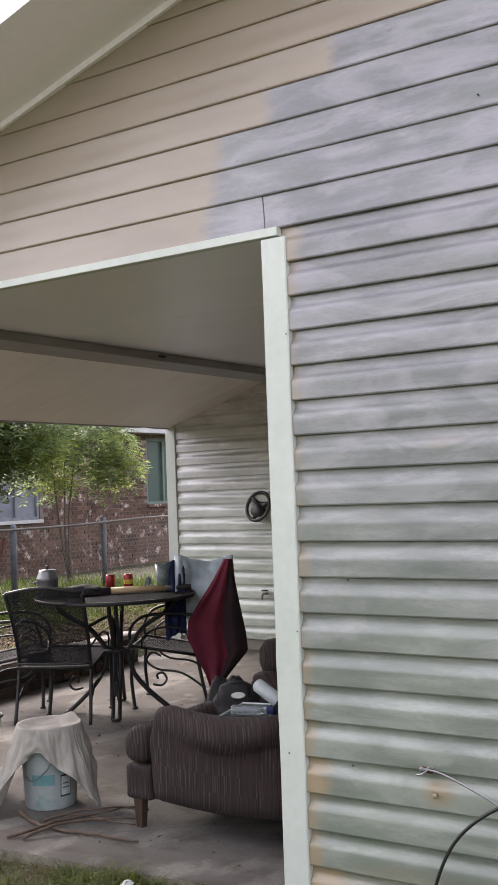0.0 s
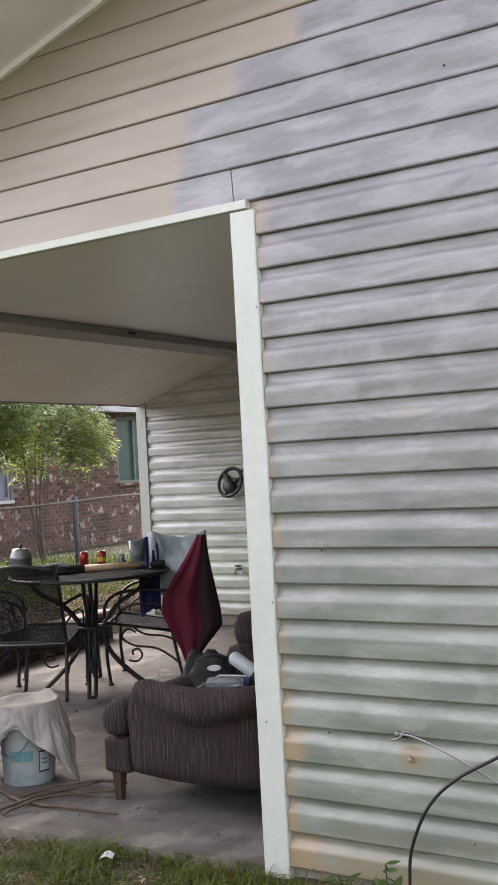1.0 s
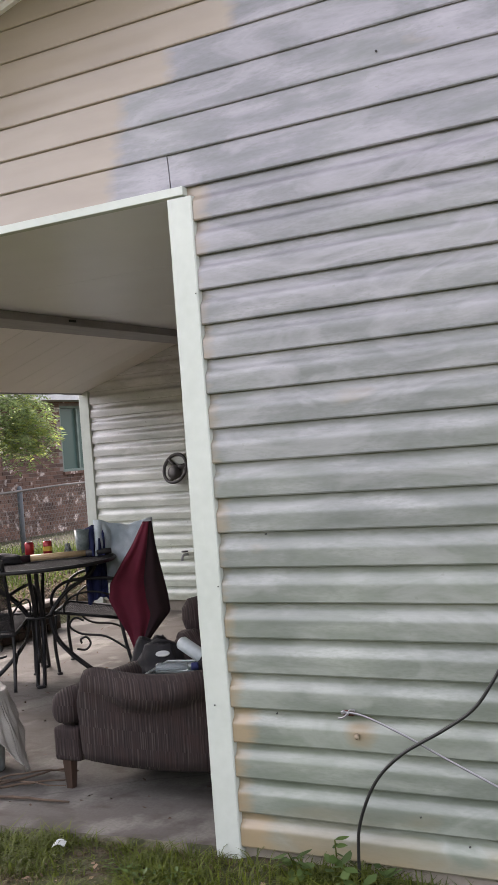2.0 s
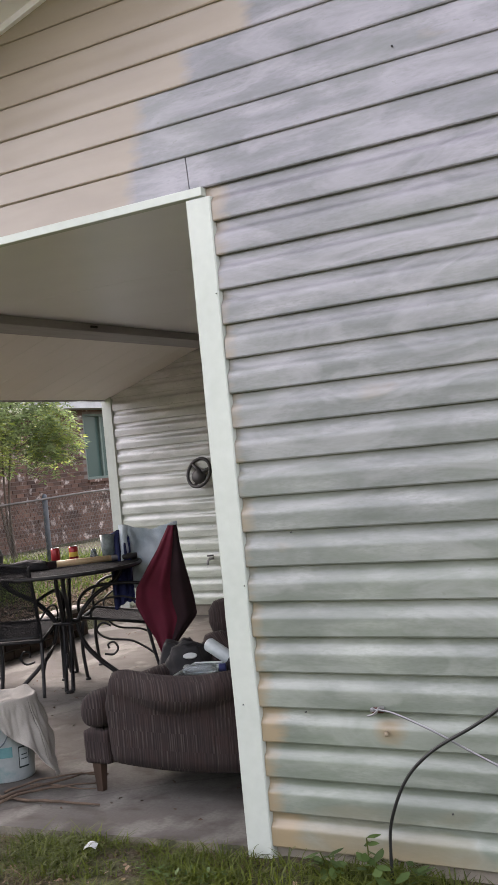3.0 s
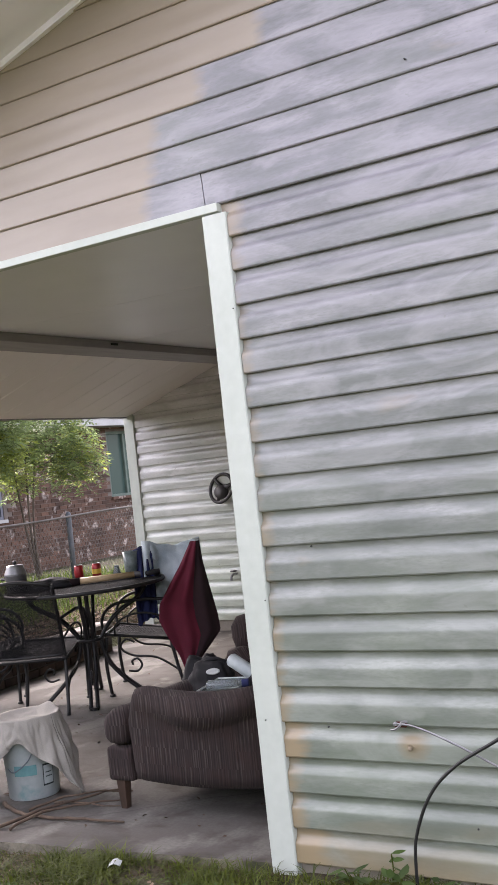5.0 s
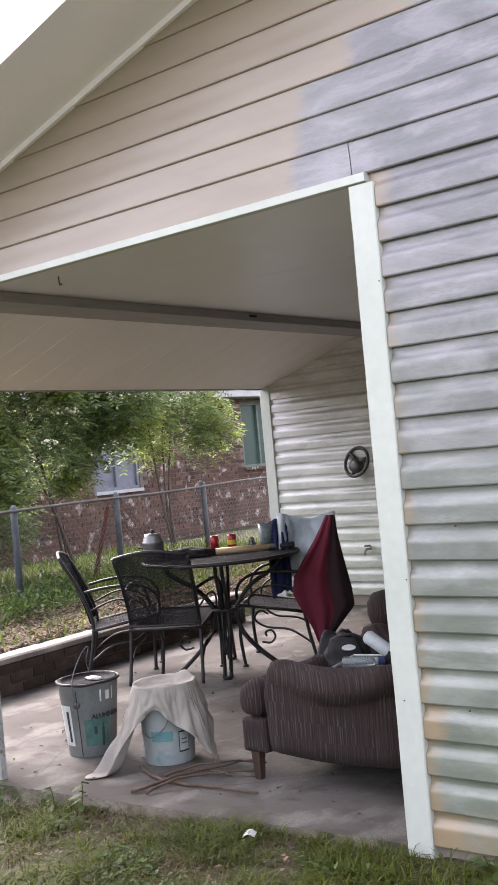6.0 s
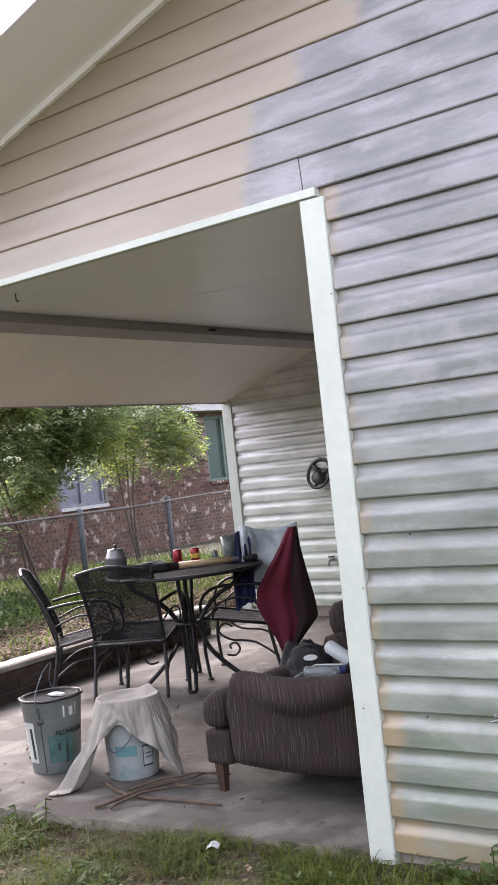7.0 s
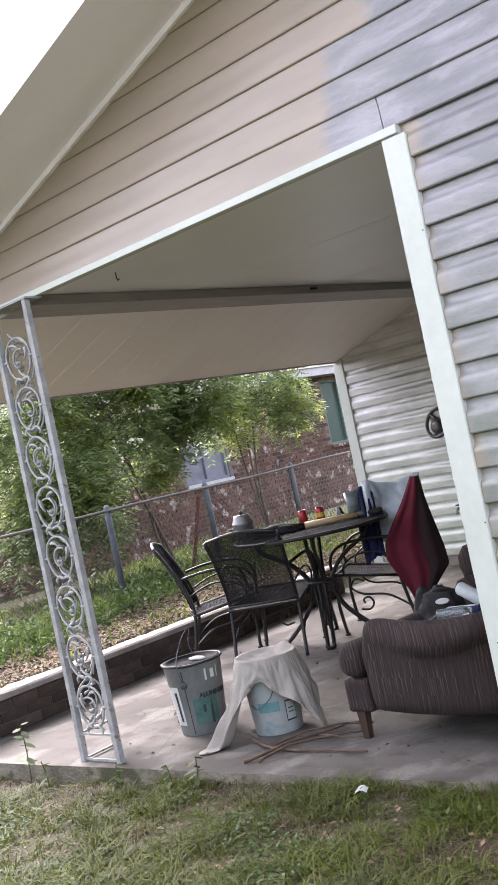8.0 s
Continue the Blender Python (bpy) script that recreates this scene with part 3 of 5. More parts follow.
tagged(mesh_object("ceiling_slope", bm, M_SOFFIT_TAN), "sloping beige soffit panels under the eave", "ceiling", kind="structure")
bm = bmesh.new()
rag = [(-4.352, -0.49 + k * 0.105, 2.112 + 0.004 * noise.noise((k * 0.61, 3.1, 0.0)) + (0.008 if k % 11 == 4 else 0.0)) for k in range(54)]
prism(bm, rag + [(-4.352, rag[-1][1], 2.28), (-4.352, -0.49, 2.28)], (0.012, 0, 0))
tagged(mesh_object("eave_fascia", bm, M_BEAM), "dark ragged edge of the eave", "fascia", kind="structure")

# the concrete slab and what it stands on
def slab_front(x):
    return 0.058 + 0.079 * x


bm = bmesh.new()
front = [(-4.15 + 0.1 * k, slab_front(-4.15 + 0.1 * k) + 0.006 * noise.noise((k * 0.7, 0.3, 5.0)), 0.0) for k in range(42)]
prism(bm, front + [(-0.05, 4.95, 0.0), (-4.25, 4.95, 0.0)], (0, 0, -0.16))
es = [e for e in bm.edges if all(v.co.z > -0.01 and v.co.y < 0.3 for v in e.verts)]
bmesh.ops.bevel(bm, geom=es, offset=0.034, segments=3, affect="EDGES")
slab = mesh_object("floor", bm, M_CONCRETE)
# Faces turned to the yard take the lightened edge colour.
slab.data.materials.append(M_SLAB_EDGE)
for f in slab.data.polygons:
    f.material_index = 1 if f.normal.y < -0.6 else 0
tagged(slab, "stained grey concrete porch slab", "floor", kind="structure")


def ground_z(x, y):
    """Yard level: falls a little to the left before the slab, higher behind the low wall."""
    yard = -0.012 + 0.028 * max(-3.0, min(0.0, x)) - 0.012 * max(0.0, min(3.0, -y))
    wall_x = -3.9 - 0.085 * y
    t = max(0.0, min(1.0, (wall_x - x) / 0.25))
    high = 0.215 + 0.02 * min(3.0, max(0.0, wall_x - x))
    if x < -9.0:
        high -= 0.1 * min(2.0, -9.0 - x)
    z = yard * (1 - t) + high * t
    if -4.1 < x < 0.1 and 0.06 < y < 4.9:
        z = z if x < wall_x - 0.1 else -0.15
    return z + 0.012 * noise.noise((x * 2.1, y * 2.1, 0.0)) + 0.02 * noise.noise((x * 0.5, y * 0.5, 2.0))


xs = [-400, -120, -40, -20, -14] + [-12 + 0.16 * k for k in range(101)] + [6, 12, 40, 120, 400]
ys = [-400, -120, -40, -15, -6] + [-4 + 0.16 * k for k in range(132)] + [20, 30, 60, 150, 400]
verts = [(x, y, ground_z(x, y)) for x in xs for y in ys]
faces = [(i * len(ys) + j, (i + 1) * len(ys) + j, (i + 1) * len(ys) + j + 1, i * len(ys) + j + 1) for i in range(len(xs) - 1) for j in range(len(ys) - 1)]
ground = raw_object("ground", verts, faces, M_SOIL)
ground.data.polygons.foreach_set("use_smooth", [True] * len(ground.data.polygons))
tagged(ground, "yard of bare brown soil, sparse grass and leaves", "ground", kind="structure")




# Added out of view to keep low sky light off the siding.
screen_v, screen_f = [], []
for k in range(121):
    x = -24 + 0.4 * k
    top = 3.4 + 0.7 * noise.noise((x * 0.4, 2.0, 0.0)) + 0.35 * noise.noise((x * 1.7, 5.0, 0.0))
    screen_v += [(x, -12.0 + 0.3 * noise.noise((x, 9.0, 0.0)), -0.6), (x, -12.3 + 0.3 * noise.noise((x, 4.0, 0.0)), top * 0.6), (x, -12.8, top), (x, -13.6, top * 0.9), (x, -13.8, -0.6)]
for k in range(120):
    for j in range(4):
        a = k * 5 + j
        screen_f.append((a, a + 5, a + 6, a + 1))
tagged(raw_object("backdrop", screen_v, screen_f, M_SKY_SCREEN), "unseen dark backdrop behind the camera, blocking low sky light", "hedge", kind="structure")


# ---- low brick wall at the edge of the slab ----
def knee_x(y):
    return -3.79 - 0.075 * y


low_wall = base_of("low_brick_wall", pose(0, 0, 0), "low dark brick wall with a pale mortar cap", "wall")
low_wall["kind"] = "structure"
LW0, LW1 = -2.2, 4.05
bm = bmesh.new()
prism(bm, [(knee_x(LW0) - 0.012, LW0, 0.0), (knee_x(LW1) - 0.012, LW1 - 0.01, 0.0), (knee_x(LW1) - 0.17, LW1 - 0.01, 0.0), (knee_x(LW0) - 0.17, LW0, 0.0)], (0, 0, 0.222))
bmesh.ops.translate(bm, vec=(0, 0, -0.06), verts=[v for v in bm.verts if v.co.z < 0.01])
part("mortar_core", bm, M_MORTAR, low_wall)
bm = bmesh.new()
n = 150
cap = []
for k in range(n + 1):
    y = LW0 + (LW1 - LW0) * k / n
    w = 0.011 * noise.noise((y * 3.0, 1.0, 0.0)) + 0.007 * noise.noise((y * 11.0, 4.0, 0.0))
    cap.append([bm.verts.new(p) for p in ((knee_x(y) + 0.006 + w, y, 0.218), (knee_x(y) + 0.004 + w, y, 0.250 + w), (knee_x(y) - 0.012, y, 0.262 + w), (knee_x(y) - 0.17, y, 0.258 - w), (knee_x(y) - 0.19 + w, y, 0.218))])
for a, b in zip(cap, cap[1:]):
    for j in range(5):
        bm.faces.new((a[j], a[(j + 1) % 5], b[(j + 1) % 5], b[j]))
bm.faces.new(cap[0])
bm.faces.new(cap[-1][::-1])
part("cap", bm, M_CAP, low_wall, "pale mortar cap")


# ---- wrought iron corner column ----
def bar(x, y, z0, z1, s=0.016):
    return boxed(x - s, x + s, y - s, y + s, z0, z1, bevel=0.002)


column = base_of("iron_column", pose(0, 0, 0), "white-painted wrought iron porch column with scrollwork, rust showing", "column")
FL, FR, RR = (-2.635, -0.07), (-2.345, -0.06), (-2.655, 0.16)
for x, y in (FL, FR, RR):
    part("post", bar(x, y, 0.0, 2.405), M_IRON, column)
part("top_plate", boxed(FL[0] - 0.03, FR[0] + 0.03, FL[1] - 0.012, 0.03, 2.402, 2.413, bevel=0.002), M_IRON, column)
W = 0.264
UNIT = 0.262


def scroll_mesh():
    """One motif: an oval hoop with a spiral inside and two small leaves at the joint."""
    b = bmesh.new()
    c = W / 2
    hoop = [(c + 0.105 * math.sin(t) * (1 - 0.12 * math.cos(t)), 0, 0.118 + 0.112 * math.cos(t) * -1) for t in (0.25 + 5.78 * k / 22 for k in range(23))]
    tube(b, hoop, 0.0066, 5)
    spiral = [(c + (0.072 - 0.0125 * t) * math.cos(2.2 - t), 0, 0.105 + (0.072 - 0.0125 * t) * math.sin(2.2 - t)) for t in (5.2 * k / 22 for k in range(23))]
    tube(b, spiral, [0.0062] * 20 + [0.009, 0.011, 0.008], 5)
    for turn in (0.9, 2.6, 4.3):
        leaf = [(c + (0.088 - 0.012 * k) * math.cos(turn + 0.22 * k), 0, 0.118 + (0.1 - 0.012 * k) * math.sin(turn + 0.22 * k)) for k in range(5)]
        tube(b, leaf, [0.009, 0.008, 0.0065, 0.005, 0.003], 5)
    tail = smooth_path([(c - 0.075, 0, 0.19), (c - 0.03, 0, 0.225), (c + 0.02, 0, 0.235), (c + 0.05, 0, UNIT)], 4)
    tube(b, tail, 0.006, 5)
    for s in (-1, 1):
        tube(b, smooth_path([(c, 0, 0.008), (c + s * 0.035, 0, 0.02), (c + s * 0.06, 0, 0.004), (c + s * 0.062, 0, -0.018)], 4), [0.004] + [0.009] * 9 + [0.006, 0.004, 0.003], 5)
        tube(b, [(c + s * 0.098, 0, 0.12), (c + s * (W / 2), 0, 0.12)], 0.008, 5)
    lump = bmesh.ops.create_icosphere(b, subdivisions=1, radius=0.014)
    bmesh.ops.translate(b, vec=(c + 0.012, 0, 0.1), verts=lump["verts"])
    return b


first = None
for turned, start in ((0, FL), (90, FL)):
    for k in range(8):
        m = pose(start[0] + (0.013 if not turned else 0), start[1] + (0.013 if turned else 0), 0.17 + k * UNIT, 0, 0, turned)
        if turned:
            m = m @ Matrix.Diagonal((0.77, 1, 1, 1))
        if k % 2:
            m = m @ Matrix.Translation((W, 0, 0)) @ Matrix.Diagonal((-1, 1, 1, 1))
        if first is None:
            first = part("scroll", scroll_mesh(), M_IRON, column)
            first.data.polygons.foreach_set("use_smooth", [True] * len(first.data.polygons))
            first.matrix_basis = m
        else:
            s = new("scroll", first.data)
            s.parent, s.matrix_basis = column, m
for z in (0.012, 0.145):
    part("cross_bar", tube(bmesh.new(), [(*FL, z), (*FR, z)], 0.008, 4), M_IRON, column)
    part("cross_bar", tube(bmesh.new(), [(*FL, z), (*RR, z)], 0.008, 4), M_IRON, column)


# ---- patio chairs and table ----
def frame_part(name, pts, r, parent, sides=7, closed=False):
    return part(name, tube(bmesh.new(), pts, r, sides, closed), M_BLACK, parent, smooth=True)


def steel_mesh(point, nu, nv, w):
    """Woven steel: thin crossing strips laid over a curved surface."""
    b = bmesh.new()
    for a, k in ((0, nu), (1, nv)):
        for i in range(k + 1):
            c = i / k
            line = [Vector(point(c, t / 6) if a == 0 else point(t / 6, c)) for t in range(7)]
            tube(b, line, w, 4)
    return b


def patio_chair(m):
    """Chair of bent black steel with woven steel seat and back; faces +y, its origin on the floor under the seat."""
    ch = base_of("patio_chair", m, "black wrought iron patio chair with woven steel seat", "chair", "patio chairs")
    for s in (-1, 1):
        frame_part("rear_leg", smooth_path([(s * 0.255, -0.30, 0.0), (s * 0.25, -0.25, 0.22), (s * 0.245, -0.23, 0.42), (s * 0.25, -0.31, 0.66), (s * 0.262, -0.42, 0.87)], 5), 0.0125, ch)
        frame_part("front_leg", smooth_path([(s * 0.25, 0.22, 0.0), (s * 0.25, 0.24, 0.22), (s * 0.25, 0.22, 0.41)], 5), 0.0125, ch)
        frame_part("armrest", smooth_path([(s * 0.25, -0.27, 0.63), (s * 0.285, -0.1, 0.655), (s * 0.29, 0.1, 0.65), (s * 0.285, 0.2, 0.60), (s * 0.27, 0.24, 0.52), (s * 0.25, 0.23, 0.42)], 5), 0.011, ch)
        frame_part("inner_arch", smooth_path([(s * 0.252, -0.235, 0.5), (s * 0.272, -0.08, 0.56), (s * 0.275, 0.06, 0.55), (s * 0.265, 0.15, 0.49), (s * 0.25, 0.16, 0.42)], 5), 0.007, ch)
        frame_part("brace", smooth_path([(s * 0.25, -0.28, 0.13), (s * 0.245, -0.12, 0.24), (s * 0.24, 0.05, 0.27), (s * 0.24, 0.13, 0.33), (s * 0.24, 0.09, 0.385), (s * 0.24, 0.03, 0.36)], 5), 0.008, ch)
        part("foot_pad", lathe(bmesh.new(), [(0.02, 0.0), (0.02, 0.012), (0.014, 0.018)], 10, (s * 0.25, 0.22, 0.0)), M_BLACK, ch)
    seat = lambda u, v: ((u - 0.5) * 0.49, -0.23 + v * 0.46, 0.355 + 0.075 * v - 0.022 * math.sin(math.pi * u) * math.sin(math.pi * v))
    frame_part("seat_frame", [(-0.25, -0.235, 0.36), (-0.25, 0.225, 0.435), (0.25, 0.225, 0.435), (0.25, -0.235, 0.36)], 0.012, ch, closed=True)
    part("seat", steel_mesh(seat, 44, 42, 0.0062), M_WOVEN, ch, "woven steel seat")["kind"] = "stuff"
    def back(u, v):
        return ((u - 0.5) * (0.49 + 0.02 * v), -0.235 - 0.18 * v ** 1.25 - 0.03 * math.sin(math.pi * u), 0.39 + (0.47 + 0.035 * math.sin(math.pi * u)) * v)
    part("backrest", steel_mesh(back, 110, 90, 0.0017), M_WOVEN, ch, "see-through woven steel back")["kind"] = "stuff"
    frame_part("back_rail", [back(k / 12, 1.02) for k in range(13)], 0.012, ch)
    frame_part("lower_rail", [back(k / 8, 0.0) for k in range(9)], 0.009, ch)
    return ch


chair_a = patio_chair(pose(-3.11, 2.07, 0, 0, 0, 25))
chair_b = copy_thing(chair_a, pose(-3.545, 2.03, 0, 0, 0, -46))
chair_b["label"] = "black wrought iron patio chair pushed against the low wall"
chair_c = copy_thing(chair_a, pose(-2.72, 2.74, 0, 0, 0, 118))
chair_c["label"] = "black wrought iron patio chair with clothes over its back"
for ob in (chair_a, chair_b, chair_c):
    tagged(ob, category="chair", group="patio chairs")

TX, TY, TZ = -2.87, 2.33, 0.80
table = base_of("patio_table", pose(TX, TY, 0, 0, 0, 20), "round black wrought iron patio table on scrolled legs", "table")
bm = bmesh.new()
for k in range(-35, 36):
    c = 0.53 * k / 35.5
    e = math.sqrt(0.53 ** 2 - c * c)
    for p, q in (((c, -e, TZ - 0.003), (c, e, TZ - 0.003)), ((-e, c, TZ - 0.004), (e, c, TZ - 0.004))):
        tube(bm, [Vector(p), (Vector(p) + Vector(q)) / 2, Vector(q)], 0.0045, 4)
part("tabletop", bm, M_WOVEN, table, "dark woven steel top")["kind"] = "stuff"
ring = [(0.545 * math.cos(t), 0.545 * math.sin(t), TZ - 0.012) for t in (2 * math.pi * k / 48 for k in range(48))]
frame_part("rim", ring, 0.014, table, closed=True)
for k in range(4):
    a = math.pi / 2 * k + 0.3
    ca, sa = math.cos(a), math.sin(a)
    for off in (-0.022, 0.022):
        pts = [(0.42, TZ - 0.02), (0.36, 0.68), (0.2, 0.58), (0.095, 0.46), (0.075, 0.38), (0.12, 0.24), (0.22, 0.12), (0.34, 0.012)]
        frame_part("leg", smooth_path([(r * ca - off * sa, r * sa + off * ca, z) for r, z in pts], 5), 0.014, table)
    curl = [(0.24, 0.17), (0.30, 0.16), (0.335, 0.20), (0.31, 0.245), (0.27, 0.235), (0.275, 0.205)]
    frame_part("scroll", smooth_path([(r * ca, r * sa, z) for r, z in curl], 5), 0.008, table)
    part("foot_pad", lathe(bmesh.new(), [(0.03, 0.0), (0.03, 0.01), (0.02, 0.018)], 12, (0.345 * ca, 0.345 * sa, 0)), M_BLACK, table)
hub = [(0.085 * math.cos(t), 0.085 * math.sin(t), 0.42) for t in (2 * math.pi * k / 20 for k in range(20))]
frame_part("hub_ring", hub, 0.012, table, closed=True)


# ---- things on the table ----
def drink_tin(x, y, z, label, band):
    t = base_of("drink_tin", pose(x, y, z, 0, 0, 40), label, "drink can", "drink cans on the table")
    part("body", lathe(bmesh.new(), [(0.024, 0.0), (0.0325, 0.008), (0.0325, 0.108), (0.026, 0.118)], 24), M_RED_TIN, t, smooth=True)
    part("lid", lathe(bmesh.new(), [(0.026, 0.118), (0.026, 0.121), (0.023, 0.119)], 24), M_ALU, t, "bare aluminium lid")
    if band:
        part("print_band", lathe(bmesh.new(), [(0.0332, 0.045), (0.0332, 0.078)], 24), M_YELLOW, t, "yellow printed band")
    return t


drink_tin(-3.08, 2.52, TZ, "red drink can on the patio table", False)
drink_tin(-2.98, 2.60, TZ, "red drink can with a yellow band on the table", True)
pot = base_of("cooking_pot", pose(-3.28, 2.09, TZ, 0, 0, 200) @ Matrix.Diagonal((0.86, 0.86, 1.12, 1.0)), "dull aluminium pot with lid on the table", "pot")
part("body", lathe(bmesh.new(), [(0.075, 0.0), (0.085, 0.01), (0.085, 0.10), (0.092, 0.104)], 28), M_ALU, pot, smooth=True)
part("lid", lathe(bmesh.new(), [(0.092, 0.105), (0.088, 0.115), (0.07, 0.15), (0.066, 0.165), (0.012, 0.168)], 28), M_ALU, pot, smooth=True)
part("knob", lathe(bmesh.new(), [(0.008, 0.166), (0.018, 0.178), (0.016, 0.19), (0.004, 0.194)], 14), M_DARK_PL, pot, smooth=True)
part("handle", tube(bmesh.new(), smooth_path([(0.085, -0.03, 0.08), (0.12, -0.025, 0.085), (0.12, 0.025, 0.085), (0.085, 0.03, 0.08)], 5), 0.006), M_DARK_PL, pot)


def slumped(name, x, y, z, sx, sy, sz, material, label, category, seed, turn=0, base=None):
    """A soft or lumpy form that sags onto its support."""
    b = bmesh.new()
    bmesh.ops.create_icosphere(b, subdivisions=4, radius=1.0)
    for v in b.verts:
        d = 1 + 0.22 * noise.noise(v.co * 1.6 + Vector((seed, 0, 0))) + 0.1 * noise.noise(v.co * 4.0 + Vector((0, seed, 0)))
        v.co = Vector((v.co.x * sx * d, v.co.y * sy * d, max(-0.55, v.co.z) * sz * d))
    low = min(v.co.z for v in b.verts)
    for v in b.verts:
        v.co.z = max(v.co.z - low, 0.0)
        if v.co.z < sz * 0.08:
            v.co.z = 0.0
    ob = mesh_object(name, b, material, smooth=True)
    ob.matrix_world = pose(x, y, z, 0, 0, turn)
    return tagged(ob, label, category)


slumped("shoulder_bag", -3.07, 2.18, TZ, 0.17, 0.09, 0.045, M_BAG, "small black nylon bag lying flat on the table", "bag", 3.0, 30)
bat = base_of("wooden_club", pose(-2.78, 2.42, TZ + 0.026, 0, 0, 42), "wooden club with a dark red grip on the table", "club")
for nm, a, b_, r0, r1, mt in (("grip", -0.36, -0.16, 0.024, 0.026, M_LINING), ("shaft", -0.16, 0.22, 0.024, 0.021, M_WOOD_PALE), ("tip", 0.22, 0.40, 0.022, 0.02, M_DARK_PL)):
    part(nm, tube(bmesh.new(), [(a, 0, 0), ((a + b_) / 2, 0, 0), (b_, 0, 0)], [r0, (r0 + r1) / 2, r1], 14), mt, bat, smooth=True)
tumbler = base_of("tumbler", pose(-2.66, 2.60, TZ), "tall smoky green plastic tumbler on the table edge", "cup")
part("body", lathe(bmesh.new(), [(0.042, 0.0), (0.056, 0.19), (0.053, 0.19), (0.040, 0.006)], 24), M_TUMBLER, tumbler, smooth=True)
glass = base_of("glass_jar", pose(-2.86, 2.68, TZ), "small clear glass jar on the table", "jar")
part("body", lathe(bmesh.new(), [(0.03, 0.0), (0.034, 0.02), (0.018, 0.07), (0.018, 0.085), (0.014, 0.085), (0.028, 0.02)], 20), M_CLEAR, glass, smooth=True)


# ---- clothes on the chair ----
def lerp(a, b, t):
    return Vector(a) * (1 - t) + Vector(b) * t


jacket = base_of("fleece_jacket", pose(0, 0, 0), "dark red fleece jacket with black lining hung over the chair", "clothing")
OUTLINE = [(1.02, 0.11, 0.165), (0.86, 0.02, 0.18), (0.74, -0.065, 0.20), (0.61, -0.15, 0.225), (0.50, -0.165, 0.245), (0.38, -0.115, 0.255), (0.25, -0.05, 0.14), (0.12, -0.01, 0.03)]


def garment_point(u, v, u0, u1, seed):
    """A point on the hanging jacket between two shares of its breadth."""
    k = min(len(OUTLINE) - 2, int(v * (len(OUTLINE) - 1)))
    f = v * (len(OUTLINE) - 1) - k
    z, a, b = [p + (q - p) * f for p, q in zip(OUTLINE[k], OUTLINE[k + 1])]
    w = u0 + (u1 - u0) * u
    side = a + (b - a) * w
    out = 0.05 * math.cos((w - 0.55) * 2.6) + 0.02 * math.sin(w * 16 + 2.2 * v + seed) * min(1.0, 3 * v) + 0.012 * noise.noise((w * 4, v * 5, seed))
    return Vector((-2.30, 2.65, z)) + side * Vector((0.78, 0.62, 0)) + out * Vector((0.62, -0.78, 0)) + Vector((0, 0, 0.012 * math.sin(w * 9 + seed) * v))


part("red_panel", sheet(bmesh.new(), lambda u, v: garment_point(u, v, 0.0, 0.62, 0.0), 22, 40, 0.006), M_RED_CLOTH, jacket, smooth=True)
part("lining_panel", sheet(bmesh.new(), lambda u, v: garment_point(u, v, 0.615, 1.0, 0.0), 16, 40, 0.006), M_LINING, jacket, "dark lining", smooth=True)


def drape_point(u, v, a, b, z0, drop, crest, seed, fold):
    """Cloth laid over the chair back: up behind, over the rail, and down in front."""
    base = lerp(a, b, u)
    run = (v - crest) * drop / (1 - crest)
    z = z0 - abs(run) + 0.03 * noise.noise((u * 4 + seed, v * 3, 0.0)) + 0.02 * math.sin(u * 4.2 + seed)
    out = 0.035 * math.tanh(run * 12) + (fold * math.sin(u * 15 + 5 * v + 3 * math.sin(u * 5 + 2 * v) + seed) + 0.06 * noise.noise((u * 6, v * 5, seed))) * min(1.0, 0.25 + abs(run) * 12)
    return Vector((base.x, base.y, z)) + out * Vector((0.62, -0.78, 0))


jeans = mesh_object("jeans", sheet(bmesh.new(), lambda u, v: drape_point(u, v, (-2.60, 2.66, 0), (-2.27, 2.91, 0), 1.03, 0.44, 0.25, 2.0, 0.045), 34, 34, 0.007), M_DENIM, smooth=True)
tagged(jeans, "pale grey jeans folded over the chair back", "clothing")
shirt = mesh_object("blue_shirt", sheet(bmesh.new(), lambda u, v: drape_point(u, v, (-2.655, 2.605, 0), (-2.535, 2.685, 0), 0.985, 0.5, 0.2, 5.0, 0.012), 18, 40, 0.006), M_BLUE_CLOTH, smooth=True)
tagged(shirt, "royal blue shirt hanging from the chair back", "clothing")


# ---- armchair ----
AC = pose(-0.68, 0.735, 0.0)
arm_chair = base_of("armchair", AC, "low striped chenille armchair with rolled arms, seen worn", "armchair")


def cushion(x0, x1, y0, y1, z0, z1, r, puff=0.0):
    b = boxed(x0, x1, y0, y1, z0, z1)
    bmesh.ops.subdivide_edges(b, edges=b.edges[:], cuts=7, use_grid_fill=True)
    c, h = Vector(((x0 + x1) / 2, (y0 + y1) / 2, (z0 + z1) / 2)), Vector(((x1 - x0) / 2, (y1 - y0) / 2, (z1 - z0) / 2))
    for v in b.verts:
        d = v.co - c
        q = Vector([max(-h[i] + r, min(h[i] - r, d[i])) for i in range(3)])
        e = d - q
        if e.length > 1e-6:
            v.co = c + q + e.normalized() * min(r, e.length)
        v.co += puff * noise.noise(v.co * 4.0) * Vector((1, 1, 1))
    return b


# the back, with its top rolled over and dipping towards the middle
def back_top(u):
    return 0.578 - 0.036 * math.sin(math.pi * min(1.0, max(0.0, (u - 0.06) / 0.94))) ** 0.8 - 0.13 * (1 - math.sqrt(1 - (max(0.0, 0.19 - u) / 0.19) ** 2))


